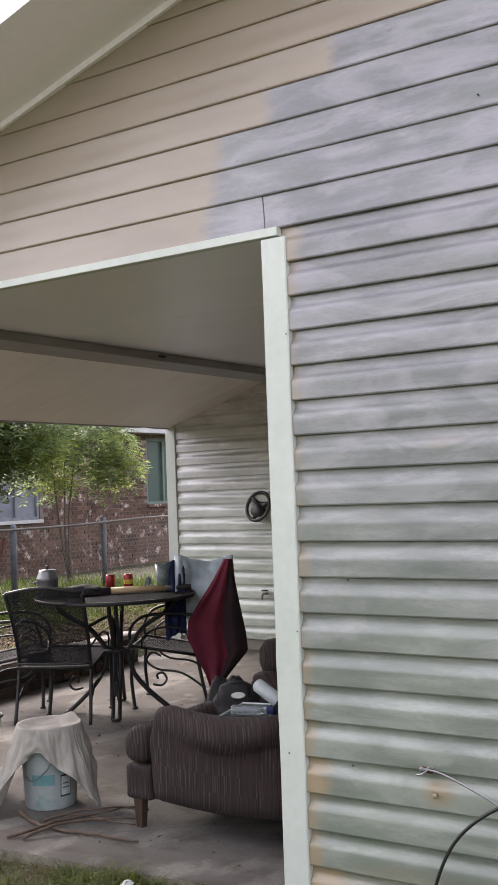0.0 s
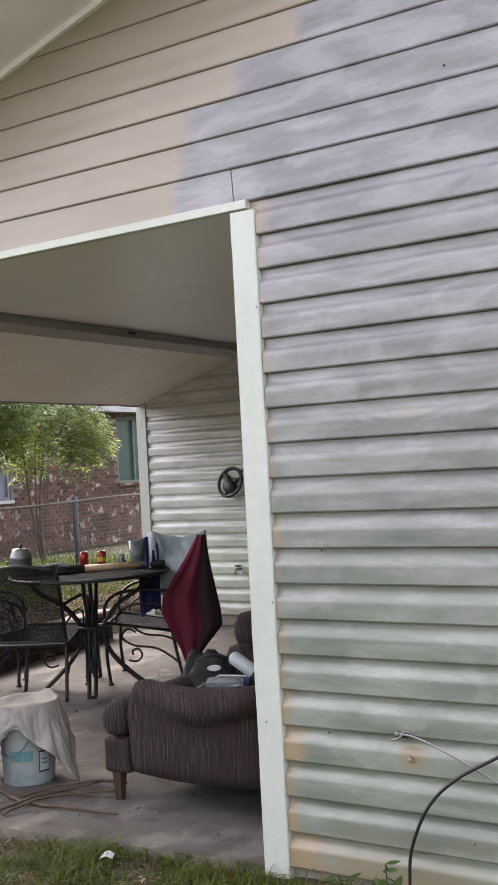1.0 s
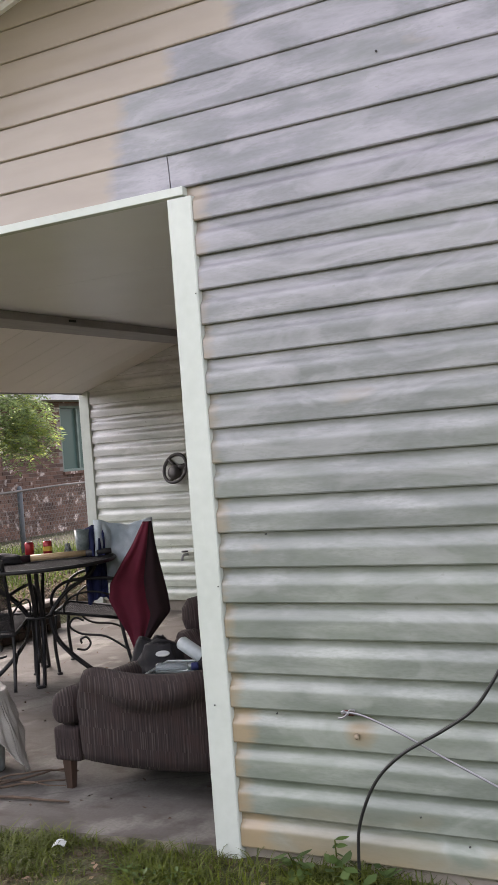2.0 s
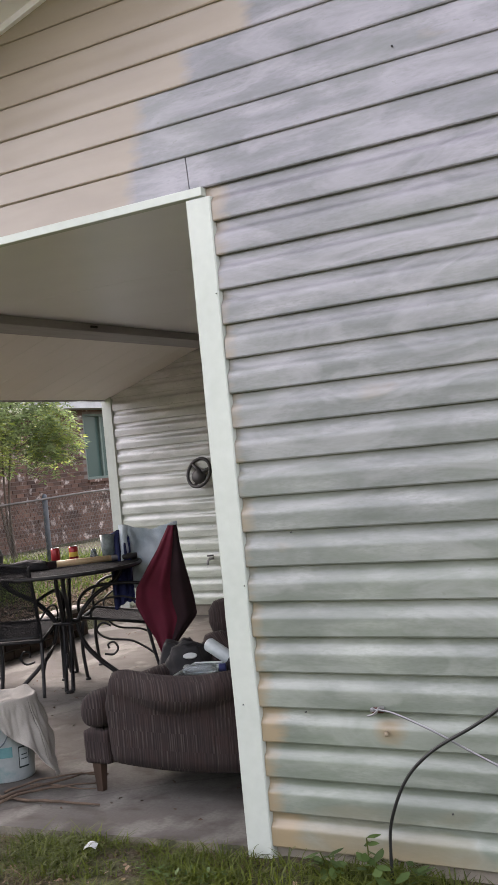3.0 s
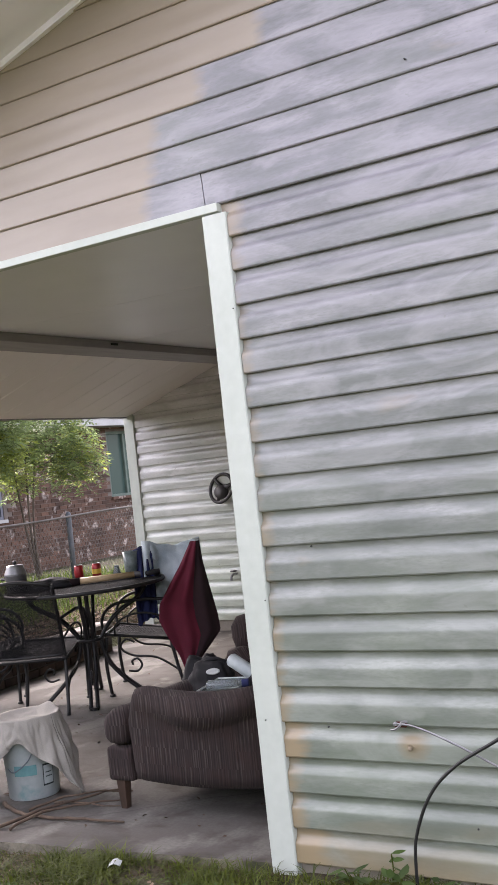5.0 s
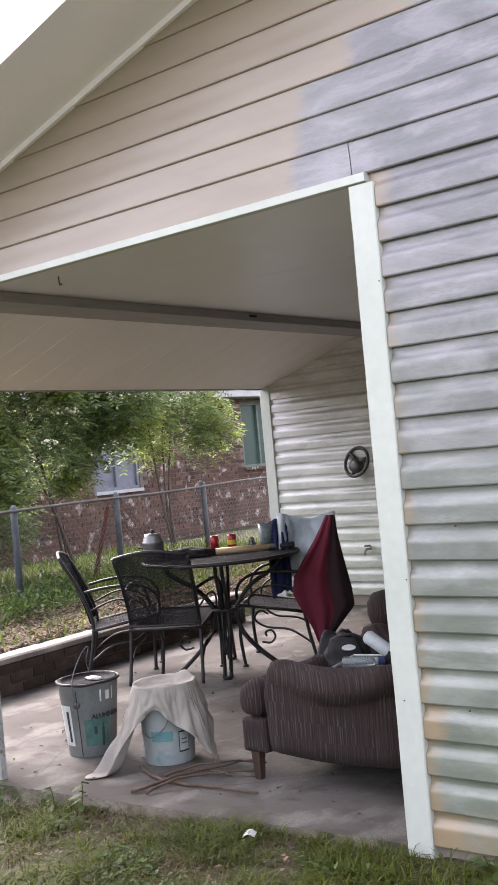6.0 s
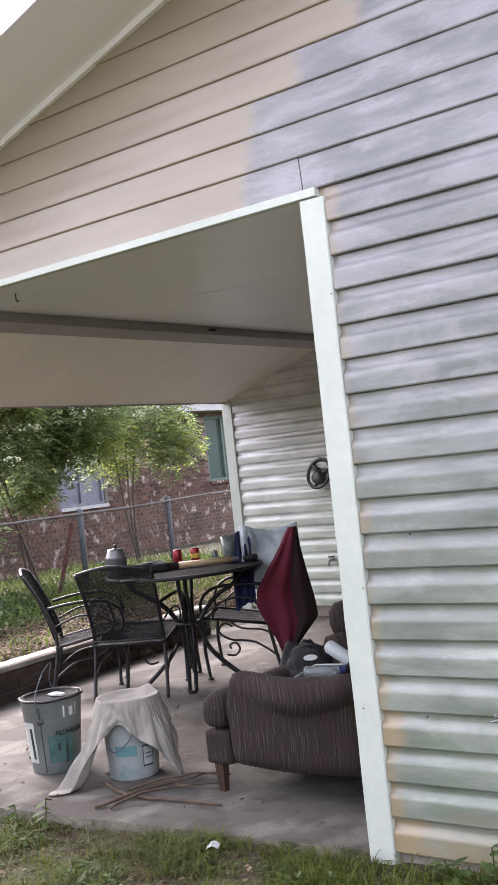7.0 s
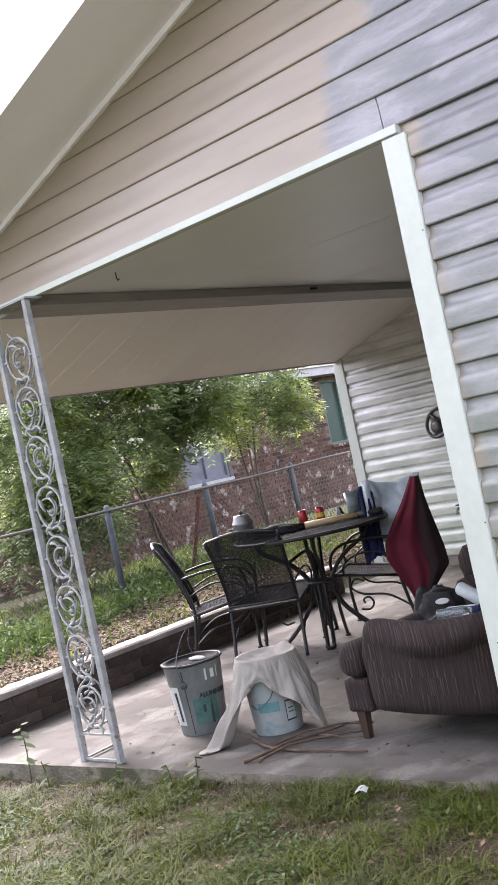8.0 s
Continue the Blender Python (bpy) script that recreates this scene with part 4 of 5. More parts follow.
bm = bmesh.new()
rows = []
NB = 30
for k in range(NB + 1):
    u = k / NB
    x = -0.335 + 0.69 * u
    h = back_top(u)
    dip = -0.012 * math.sin(math.pi * u) * 1.6
    roll = min(1.0, max(0.0, (u - 0.05) / 0.4)) ** 1.3                # the rolled top grows out of a plain shoulder
    lap = 0.10 + 0.045 * math.sin(math.pi * min(1.0, u * 0.95)) * roll
    prof = [(-0.335, 0.150 - 0.010 * math.sin(math.pi * u)), (-0.352, 0.2), (-0.362, 0.34), (-0.364, h - lap - 0.014), (-0.366 - 0.006 * roll, h - lap), (-0.368 - 0.036 * roll, h - lap * 0.82), (-0.372 - 0.056 * roll, h - lap * 0.5), (-0.368 - 0.044 * roll, h - 0.02), (-0.345 - 0.02 * roll, h + 0.006), (-0.31, h + 0.002), (-0.27, h - 0.03), (-0.24, h - 0.09), (-0.23, 0.3), (-0.25, 0.135)]
    if u < 0.04 or u > 0.96:
        prof = [(-0.30 + (y + 0.30) * 0.8, z * 0.97 + 0.004) for y, z in prof]
    rows.append([bm.verts.new((x, y + dip, z)) for y, z in prof])
for a, b in zip(rows, rows[1:]):
    for j in range(len(a)):
        bm.faces.new((a[j], a[(j + 1) % len(a)], b[(j + 1) % len(a)], b[j]))
bm.faces.new(rows[0])
bm.faces.new(rows[-1][::-1])
part("backrest", bm, M_CHENILLE, arm_chair, smooth=True)
for s in (-1, 1):
    part("arm_panel", cushion(s * 0.44 - 0.078, s * 0.44 + 0.078, -0.32, 0.36, 0.125, 0.285, 0.022), M_CHENILLE, arm_chair, smooth=True)
    part("rolled_arm", cushion(s * 0.45 - 0.088, s * 0.45 + 0.088, -0.345, 0.39, 0.272, 0.448, 0.078, 0.01), M_CHENILLE, arm_chair, smooth=True)
    for y in (-0.285, 0.33):
        bm = bmesh.new()
        prism(bm, [(s * 0.455 - 0.024, y - 0.024, 0.14), (s * 0.455 + 0.024, y - 0.024, 0.14), (s * 0.455 + 0.024, y + 0.024, 0.14), (s * 0.455 - 0.024, y + 0.024, 0.14)], (0, 0, -0.14))
        for v in bm.verts:
            if v.co.z < 0.01:
                v.co.x = s * 0.455 + (v.co.x - s * 0.455) * 0.65
                v.co.y = y + (v.co.y - y) * 0.65
        part("leg", bm, M_WOOD_DARK, arm_chair, "dark tapered wooden leg")
part("seat_base", cushion(-0.36, 0.36, -0.25, 0.36, 0.125, 0.27, 0.03), M_CHENILLE, arm_chair, smooth=True)
part("seat_cushion", cushion(-0.34, 0.34, -0.22, 0.38, 0.272, 0.385, 0.045, 0.008), M_CHENILLE, arm_chair, smooth=True)

# clutter heaped on the armchair and behind it
SEAT = 0.383
bin_ = base_of("plastic_tray", pose(-0.62, 0.80, SEAT, 0, 0, 12), "clear plastic tray of odds and ends on the armchair", "tray")
bm = bmesh.new()
for a in ((-0.22, 0.22, -0.15, -0.143, 0.0, 0.1), (-0.22, 0.22, 0.143, 0.15, 0.0, 0.1), (-0.22, -0.213, -0.143, 0.143, 0.0, 0.1), (0.213, 0.22, -0.143, 0.143, 0.0, 0.1), (-0.22, 0.22, -0.15, 0.15, 0.0, 0.008)):
    box(bm, *a)
part("body", bm, M_CLEAR, bin_)
part("rim", tube(bmesh.new(), [(-0.225, -0.155, 0.1), (0.225, -0.155, 0.1), (0.225, 0.155, 0.1), (-0.225, 0.155, 0.1)], 0.005, 6, True), M_WHITE_PL, bin_)
flask = base_of("water_bottle", pose(-0.76, 0.645, SEAT + 0.125, 0, 90, 26), "clear plastic bottle with navy cap lying on the tray", "bottle")
part("body", lathe(bmesh.new(), [(0.021, 0.0), (0.026, 0.008), (0.024, 0.06), (0.026, 0.065), (0.026, 0.125), (0.013, 0.16)], 20), M_CLEAR, flask, smooth=True)
part("cap", lathe(bmesh.new(), [(0.015, 0.16), (0.018, 0.163), (0.018, 0.19), (0.015, 0.193)], 16), M_BLUE_CLOTH, flask, "navy screw cap")
slumped("work_glove", -0.60, 0.78, SEAT + 0.01, 0.035, 0.04, 0.085, M_BAG, "black crumpled glove in the tray", "glove", 15.0, 10)
pouch = slumped("tool_pouch", -0.97, 1.0, SEAT, 0.12, 0.09, 0.115, M_BAG, "black nylon bag with a pale oval badge on the armchair", "bag", 17.0)
badge = part("badge", lathe(bmesh.new(), [(0.03, -0.014), (0.03, 0.004), (0.026, 0.007)], 20), M_WHITE_PRINT, pouch, "pale oval badge")
badge.matrix_basis = Matrix.Translation((0.055, -0.068, 0.128)) @ pose(0, 0, 0, 72, 0, 32) @ Matrix.Diagonal((1.15, 0.5, 1.0, 1.0))
part("strap", tube(bmesh.new(), smooth_path([(-0.05, -0.02, 0.15), (0.0, -0.03, 0.176), (0.05, -0.01, 0.178), (0.10, 0.03, 0.14)], 5), 0.009), M_BAG, pouch)
bottle = base_of("spray_bottle", pose(-0.80, 0.92, 0.575, 0, 118, -5), "white plastic bottle lying on the tray", "bottle")
part("body", lathe(bmesh.new(), [(0.026, 0.0), (0.033, 0.01), (0.033, 0.14), (0.018, 0.18)], 20), M_PLASTIC, bottle, smooth=True)
part("cap", lathe(bmesh.new(), [(0.02, 0.18), (0.02, 0.21), (0.014, 0.215)], 16), M_TEAL_PL, bottle, smooth=True)
slumped("cushion", -0.96, 1.38, 0.0, 0.24, 0.17, 0.33, M_CHENILLE, "brown slumped cushion behind the armchair", "cushion", 9.0, 20)
slumped("rag", -1.27, 1.36, 0.0, 0.15, 0.12, 0.31, M_BAG, "crumpled black rag beside the armchair", "rag", 5.0, 60)
stool = base_of("drum_stool", pose(-1.12, 1.66, 0.0), "dark upholstered drum stool behind the armchair", "stool")
part("body", lathe(bmesh.new(), [(0.15, 0.0), (0.16, 0.02), (0.16, 0.46), (0.15, 0.48)], 28), M_CHENILLE, stool, smooth=True)
ball = base_of("round_bag", pose(-1.12, 1.66, 0.482), "round dark striped bag with a thin cord on the stool", "bag")
part("body", lathe(bmesh.new(), [(0.06, 0.0), (0.105, 0.02), (0.12, 0.07), (0.118, 0.13), (0.085, 0.18), (0.02, 0.195)], 26), M_CHENILLE, ball, smooth=True)
part("cord", tube(bmesh.new(), smooth_path([(0.01, 0, 0.19), (0.04, 0.02, 0.28), (0.1, 0.05, 0.40)], 5), 0.003), M_CABLE, ball)


# ---- pails, cloth and sticks ----
def pail_body(r0, r1, h, wall=0.003):
    return lathe(bmesh.new(), [(r0 - 0.004, 0.0), (r0, 0.004), (r0 + (r1 - r0) * 0.97, h - 0.012), (r1 + 0.004, h - 0.008), (r1 + 0.004, h), (r1 - wall, h), (r1 - wall, h - 0.02), (r0 - wall, 0.01)], 44)


def on_pail(r0, r1, h, a, z, out=0.0015):
    r = r0 + (r1 - r0) * z / h + out
    return Vector((r * math.cos(a), r * math.sin(a), z))


def label_patch(name, parent, geo, a0, a1, z0, z1, material, label="", out=0.0015):
    b = bmesh.new()
    cols = []
    for k in range(13):
        a = a0 + (a1 - a0) * k / 12
        cols.append([b.verts.new(on_pail(*geo, a, z, out)) for z in (z0, (z0 + z1) / 2, z1)])
    for p, q in zip(cols, cols[1:]):
        for j in range(2):
            b.faces.new((p[j], q[j], q[j + 1], p[j + 1]))
    return part(name, b, material, parent, label)


def words_on_pail(text, parent, geo, a0, z, size, material):
    """Lettering bent round the pail."""
    cu = bpy.data.curves.new("lettering", "FONT")
    cu.body, cu.size, cu.extrude, cu.offset = text, size, 0.0008, 0.0018
    tmp = new("lettering_curve", cu)
    bpy.context.view_layer.update()
    me = bpy.data.meshes.new_from_object(tmp.evaluated_get(bpy.context.evaluated_depsgraph_get()))
    bpy.data.objects.remove(tmp)
    for v in me.vertices:
        r = geo[0] + (geo[1] - geo[0]) * z / geo[2]
        v.co = on_pail(*geo, a0 + v.co.x / r, z + v.co.y, 0.003 + v.co.z)
    me.materials.append(material)
    ob = new("lettering", me)
    ob.parent = parent
    return ob


G1 = (0.124, 0.158, 0.385)
steel_pail = base_of("metal_pail", pose(-2.268, 0.47, 0.0), "grey metal paint pail with teal label and wire handle", "bucket", "paint pails")
part("body", pail_body(*G1), M_TIN, steel_pail, smooth=True)
part("rim", tube(bmesh.new(), [(0.161 * math.cos(t), 0.161 * math.sin(t), 0.380 + 0.003 * math.sin(5 * t) * math.sin(2 * t)) for t in (2 * math.pi * k / 44 for k in range(44))], 0.0075, 8, True), M_BLACK, steel_pail, "battered black rim")
part("lid", lathe(bmesh.new(), [(0.155, 0.375), (0.155, 0.386), (0.138, 0.386), (0.136, 0.38)], 44), M_WOVEN, steel_pail, smooth=True)
slab_ = slumped("paint_crust", 0.05, 0.0, 0.381, 0.055, 0.028, 0.01, M_LID_MUCK, "pale dried paint crust", "paint", 4.0)
slab_.parent = steel_pail
del slab_["category"]
CAMA = math.radians(-43)
BAIL = [on_pail(*G1, CAMA - 0.42, 0.275, 0.006), on_pail(*G1, CAMA - 0.47, 0.39, 0.012), on_pail(*G1, CAMA - 0.45, 0.47, -0.05), on_pail(*G1, CAMA - 0.3, 0.53, -0.13), Vector((-0.05, 0.07, 0.53)), Vector((-0.12, 0.11, 0.42)), on_pail(*G1, CAMA - 0.42 + math.pi, 0.275, 0.006)]
part("handle", tube(bmesh.new(), smooth_path(BAIL, 6), 0.0028), M_GALV, steel_pail, "bent wire handle")
part("handle_lug", lathe(bmesh.new(), [(0.018, -0.006), (0.018, 0.006), (0.008, 0.012)], 14, (0, 0, 0)), M_DARK_PL, steel_pail).matrix_basis = Matrix.Translation(on_pail(*G1, CAMA - 0.42, 0.275)) @ pose(0, 0, 0, 90, 0, math.degrees(CAMA - 0.42) + 90)
label_patch("paper_label", steel_pail, G1, CAMA - 1.35, CAMA - 0.72, 0.06, 0.27, M_WHITE_PRINT, "torn white paper label", 0.001)
label_patch("label_stripe", steel_pail, G1, CAMA - 0.95, CAMA - 0.82, 0.08, 0.24, M_INK, "", 0.002)
label_patch("teal_label", steel_pail, G1, CAMA - 0.22, CAMA + 0.74, 0.06, 0.197, M_TEAL, "faded teal label", 0.001)
for a, w, z0, z1 in ((0.42, 0.10, 0.055, 0.15), (0.45, 0.05, 0.14, 0.175), (0.12, 0.12, 0.12, 0.16)):
    label_patch("label_mark", steel_pail, G1, CAMA + a, CAMA + a + w, z0, z1, M_INK, "", 0.002)
for a, w, z0, z1 in ((0.38, 0.06, 0.285, 0.345), (0.60, 0.16, 0.29, 0.335), (0.86, 0.05, 0.285, 0.35)):
    label_patch("white_mark", steel_pail, G1, CAMA + a, CAMA + a + w, z0, z1, M_WHITE_PRINT, "", 0.002)
words_on_pail("ALUMINUM", steel_pail, G1, CAMA + 0.06, 0.2, 0.032, M_INK)
label_patch("seam", steel_pail, G1, CAMA - 0.44, CAMA - 0.40, 0.01, 0.35, M_DARK_PL, "", 0.001)

G2 = (0.122, 0.145, 0.375)
plastic_pail = base_of("plastic_pail", pose(-1.76, 0.52, 0.0), "cloudy white plastic pail with teal residue", "bucket", "paint pails")
part("body", pail_body(*G2), M_PLASTIC, plastic_pail, smooth=True)
part("rim", tube(bmesh.new(), [(0.147 * math.cos(t), 0.147 * math.sin(t), 0.378) for t in (2 * math.pi * k / 44 for k in range(44))], 0.006, 6, True), M_WHITE_PL, plastic_pail, smooth=True)
for nm, a0, a1, z0, z1, mt in (("label_frame", 0.32, 0.78, 0.06, 0.165, M_INK), ("paper_label", 0.35, 0.75, 0.068, 0.157, M_PLASTIC), ("label_line", 0.42, 0.68, 0.12, 0.126, M_INK), ("label_line", 0.42, 0.7, 0.1, 0.106, M_INK), ("teal_streak", -0.75, 0.1, 0.12, 0.17, M_TEAL_PL)):
    label_patch(nm, plastic_pail, G2, CAMA + a0, CAMA + a1, z0, z1, mt, "", 0.001 if nm in ("label_frame", "teal_streak") else 0.002)
part("handle", tube(bmesh.new(), smooth_path([on_pail(*G2, CAMA - 1.0, 0.16, 0.008), on_pail(*G2, CAMA - 0.6, 0.15, 0.03), on_pail(*G2, CAMA - 0.15, 0.20, 0.03), on_pail(*G2, CAMA + 0.1, 0.27, 0.012)], 6), 0.003), M_GALV, plastic_pail)


def cloth_point(u, v):
    """Cloth over the pail: flat on the lid, then a skirt of uneven length with folds."""
    a = 2 * math.pi * u
    rel = math.atan2(math.sin(a - CAMA), math.cos(a - CAMA))          # 0 towards the yard
    right = math.exp(-((rel - 0.95) / 0.62) ** 2)
    left = math.exp(-((rel + 1.2) / 0.25) ** 2)
    hang = 0.12 + 0.02 * math.sin(a * 7) + 0.25 * right + 0.30 * left + 0.10 * (abs(rel) > 1.9)
    if v < 0.4:
        r = 0.153 * v / 0.4
        return (r * math.cos(a), r * math.sin(a), 0.391 - 0.03 * (1 - (v / 0.4) ** 3) - 0.008 * noise.noise((r * math.cos(a) * 20, r * math.sin(a) * 20, 0.0)) + 0.035 * math.exp(-((rel - 2.2) / 0.35) ** 2) * (v / 0.4) ** 4 + 0.01 * math.exp(-((rel - 0.3) / 0.5) ** 2) * (v / 0.4) ** 3)
    s = (v - 0.4) / 0.6
    fold = (0.009 * math.sin(a * 13 + 2.3 * math.sin(a * 3) + 1.5 * s) + 0.016 * math.sin(a * 5 + 1 + s) + 0.034 * noise.noise((math.cos(a) * 4, math.sin(a) * 4, s * 3))) * s
    r = 0.156 + fold + 0.10 * right * s ** 1.2 + 0.20 * left * s ** 1.3 + 0.02 * s
    z = 0.391 - hang * s - 0.02 * s * (1 - s)
    tail = max(0.0, s - 0.86) / 0.14 * left
    if left > 0.35:
        z = max(0.006 + 0.006 * math.sin(a * 14), z - 0.06 * left * s)
        r += 0.10 * tail
    r += 0.012 * noise.noise((math.cos(a) * 11 + z * 6, math.sin(a) * 11, z * 14)) * min(1.0, 4 * s)
    return (r * math.cos(a), r * math.sin(a), max(0.006, z))


cloth = mesh_object("cloth", sheet(bmesh.new(), cloth_point, 170, 60, 0.004), M_CLOTH, smooth=True)
cloth.matrix_world = pose(-1.76, 0.52, 0.0)
tagged(cloth, "pale grey cotton cloth draped over the plastic pail", "cloth")


def stick(pts, r, label="dry crooked stick lying on the concrete"):
    p = smooth_path([(x, y, z) for x, y, z in pts], 5)
    p = [q + Vector((0.020 * noise.noise(q * 14), 0.028 * noise.noise(q * 11 + Vector((5, 0, 0))), 0.0)) for q in p]
    r = r * 0.98
    rr = [r * (1.0 - 0.6 * k / len(p)) * (1 + 0.15 * noise.noise((k * 0.9, r * 900, 0))) for k in range(len(p))]
    ob = mesh_object("stick", tube(bmesh.new(), p, rr, 6), M_TWIG, smooth=True)
    return tagged(ob, label, "stick", "dry sticks")


stick([(-1.78, 0.33, 0.012), (-1.62, 0.25, 0.014), (-1.42, 0.22, 0.012), (-1.2, 0.24, 0.014), (-1.0, 0.26, 0.012)], 0.012, "thick bent dry stick lying on the concrete")
stick([(-1.56, 0.05, 0.01), (-1.47, 0.24, 0.026), (-1.38, 0.45, 0.03), (-1.30, 0.68, 0.01)], 0.009)
stick([(-1.48, 0.05, 0.009), (-1.43, 0.22, 0.03), (-1.3, 0.42, 0.02), (-1.22, 0.52, 0.01)], 0.008)
stick([(-1.58, 0.28, 0.008), (-1.5, 0.36, 0.03), (-1.4, 0.48, 0.04), (-1.24, 0.62, 0.012)], 0.007)
stick([(-1.52, 0.42, 0.006), (-1.36, 0.40, 0.024), (-1.16, 0.44, 0.008)], 0.006)


# ---- things on the walls ----
wheel = base_of("steering_wheel", pose(-3.30, 4.86, 1.335, 72, 12, -12), "black steering wheel hung on the far siding wall", "steering wheel")
part("rim", tube(bmesh.new(), [(0.135 * math.cos(t), 0.135 * math.sin(t), 0) for t in (2 * math.pi * k / 32 for k in range(32))], 0.016, 8, True), M_DARK_PL, wheel, smooth=True)
for t in (0.5, 2.6, 4.7):
    part("spoke", tube(bmesh.new(), [(0, 0, -0.02), (0.07 * math.cos(t), 0.07 * math.sin(t), -0.015), (0.13 * math.cos(t), 0.13 * math.sin(t), 0)], [0.03, 0.02, 0.014], 8), M_DARK_PL, wheel, smooth=True)
part("hub", lathe(bmesh.new(), [(0.055, -0.05), (0.07, -0.02), (0.06, 0.02), (0.025, 0.03)], 20, (0.0, -0.035, 0.0)), M_DARK_PL, wheel, smooth=True)
tap = base_of("garden_tap", pose(-3.27, 4.90, 0.53), "small brass garden tap on the far wall", "tap")
part("spout", tube(bmesh.new(), smooth_path([(0, 0.02, 0), (0, -0.05, 0), (0, -0.08, -0.02), (0, -0.085, -0.05)], 5), 0.012), M_ALU, tap)
part("handle", lathe(bmesh.new(), [(0.03, 0.0), (0.034, 0.006), (0.03, 0.012)], 12, (0, -0.03, 0.025)), M_DARK_PL, tap)
nail = mesh_object("ceiling_hook", tube(bmesh.new(), smooth_path([(0, 0, 0.012), (0, 0, -0.03), (0.008, 0, -0.045), (0.02, 0, -0.04)], 4), 0.003), M_CABLE)
nail.matrix_world = pose(-2.02, 0.29, 2.45)
tagged(nail, "small dark screw hook in the porch ceiling", "hook")
# Dark smudge on the beam, built as a small block.
knot = mesh_object("beam_smudge", boxed(-0.004, 0.010, -0.035, 0.035, -0.006, 0.010, bevel=0.003), M_CABLE)
knot.matrix_world = pose(-2.45, 2.4, 2.422)
tagged(knot, "small dark smudge on the porch beam", "bracket")

clamp = base_of("cable_clamp", pose(0.468, -0.006, 0.545), "rusty wall clamp holding a steel rod", "clamp")
part("plate", boxed(-0.020, 0.022, -0.004, 0.01, -0.009, 0.009, bevel=0.003), M_RUST, clamp, "rusty bent plate")
part("hook", tube(bmesh.new(), smooth_path([(-0.03, -0.014, -0.016), (-0.012, -0.016, -0.012), (0.004, -0.014, 0.0), (0.012, -0.01, 0.012), (0.03, -0.008, 0.012)], 4), 0.0042), M_ALU, clamp, "bent steel hook")
part("screw", lathe(bmesh.new(), [(0.008, 0), (0.008, 0.008), (0.004, 0.012)], 10, (-0.012, -0.012, 0)), M_ALU, clamp)
part("rod", tube(bmesh.new(), smooth_path([(-0.02, -0.012, 0.006), (0.06, -0.015, -0.002), (0.2, -0.04, -0.045), (0.36, -0.075, -0.105), (0.62, -0.13, -0.2)], 5), 0.0038), M_ALU, clamp, "thin steel rod")
stub = mesh_object("wall_anchor", lathe(bmesh.new(), [(0.008, 0.0), (0.008, 0.016), (0.005, 0.022)], 12), M_ANCHOR, smooth=True)
stub.matrix_world = pose(0.492, 0.0, 0.468, 100, 0, 20)
tagged(stub, "pale plastic wall anchor stub in the siding", "anchor")
cable = mesh_object("power_cable", tube(bmesh.new(), smooth_path([(0.50, -0.085, -0.06), (0.50, -0.08, 0.08), (0.515, -0.08, 0.2), (0.58, -0.08, 0.34), (0.68, -0.08, 0.44), (0.83, -0.08, 0.53), (0.93, -0.08, 0.60), (1.0, -0.08, 0.69), (1.1, -0.07, 0.85), (1.3, -0.04, 1.1), (1.4, -0.025, 1.3)], 6), 0.0058, 8), M_CABLE, smooth=True)
tagged(cable, "loose black rubber cable rising from the grass", "cable")
for k, (x, z) in enumerate([(0.19, 0.527), (0.70, 0.21), (0.86, 0.13), (0.75, 2.75), (0.2, 1.165)]):
    nl = mesh_object("nail", lathe(bmesh.new(), [(0.0032, 0.0), (0.0032, 0.006), (0.002, 0.009)], 8), M_DARK_PL)
    nl.matrix_world = pose(x, 0.004, z, 90, 0, 0)
    tagged(nl, "small dark nail head in the siding", "nail", "nails in the siding")
for z in (0.545, 0.98, 2.05):
    nl = mesh_object("nail", lathe(bmesh.new(), [(0.0025, 0.0), (0.0025, 0.004), (0.0015, 0.006)], 8), M_DARK_PL)
    nl.matrix_world = pose(-0.062 if z < 0.6 else -0.008, -0.005, z, 90, 0, 0)
    tagged(nl, "small dark nail in the white corner trim", "nail", "nails in the trim")


# ---- beyond the porch: fence, neighbour's house, tree ----
def fence_x(y):
    return -6.1 - 0.223 * (y - 3.13)


chain = base_of("chain_link_fence", pose(0, 0, 0), "galvanised chain-link fence with tall weeds along it", "fence")
F0, F1, FT = -2.0, 12.4, 1.15
for y in (-0.6, 2.16, 3.13, 4.86, 6.84, 9.2, 11.6):
    part("fence_post", tube(bmesh.new(), [(fence_x(y), y, 0.1), (fence_x(y), y, FT + 0.03), (fence_x(y), y, FT + 0.06)], [0.034, 0.034, 0.015], 10), M_GALV, chain, smooth=True)
part("top_rail", tube(bmesh.new(), smooth_path([(fence_x(y) + 0.035, y, FT + 0.012 * math.sin(y * 1.7)) for y in (F0, 0, 2, 4, 6, 8, 10, F1)], 4), 0.014, 8), M_WIRE, chain, smooth=True)
wires_v, wires_f = [], []
def wire(p, q, r=0.0022):
    d = (Vector(q) - Vector(p)).normalized()
    a = d.orthogonal().normalized() * r
    b = d.cross(a)
    s = len(wires_v)
    for c in (p, q):
        for o in (a, -0.5 * a + 0.87 * b, -0.5 * a - 0.87 * b):
            wires_v.append(tuple(Vector(c) + o))
    wires_f.extend([(s, s + 1, s + 4, s + 3), (s + 1, s + 2, s + 5, s + 4), (s + 2, s, s + 3, s + 5)])
STEP = 0.085
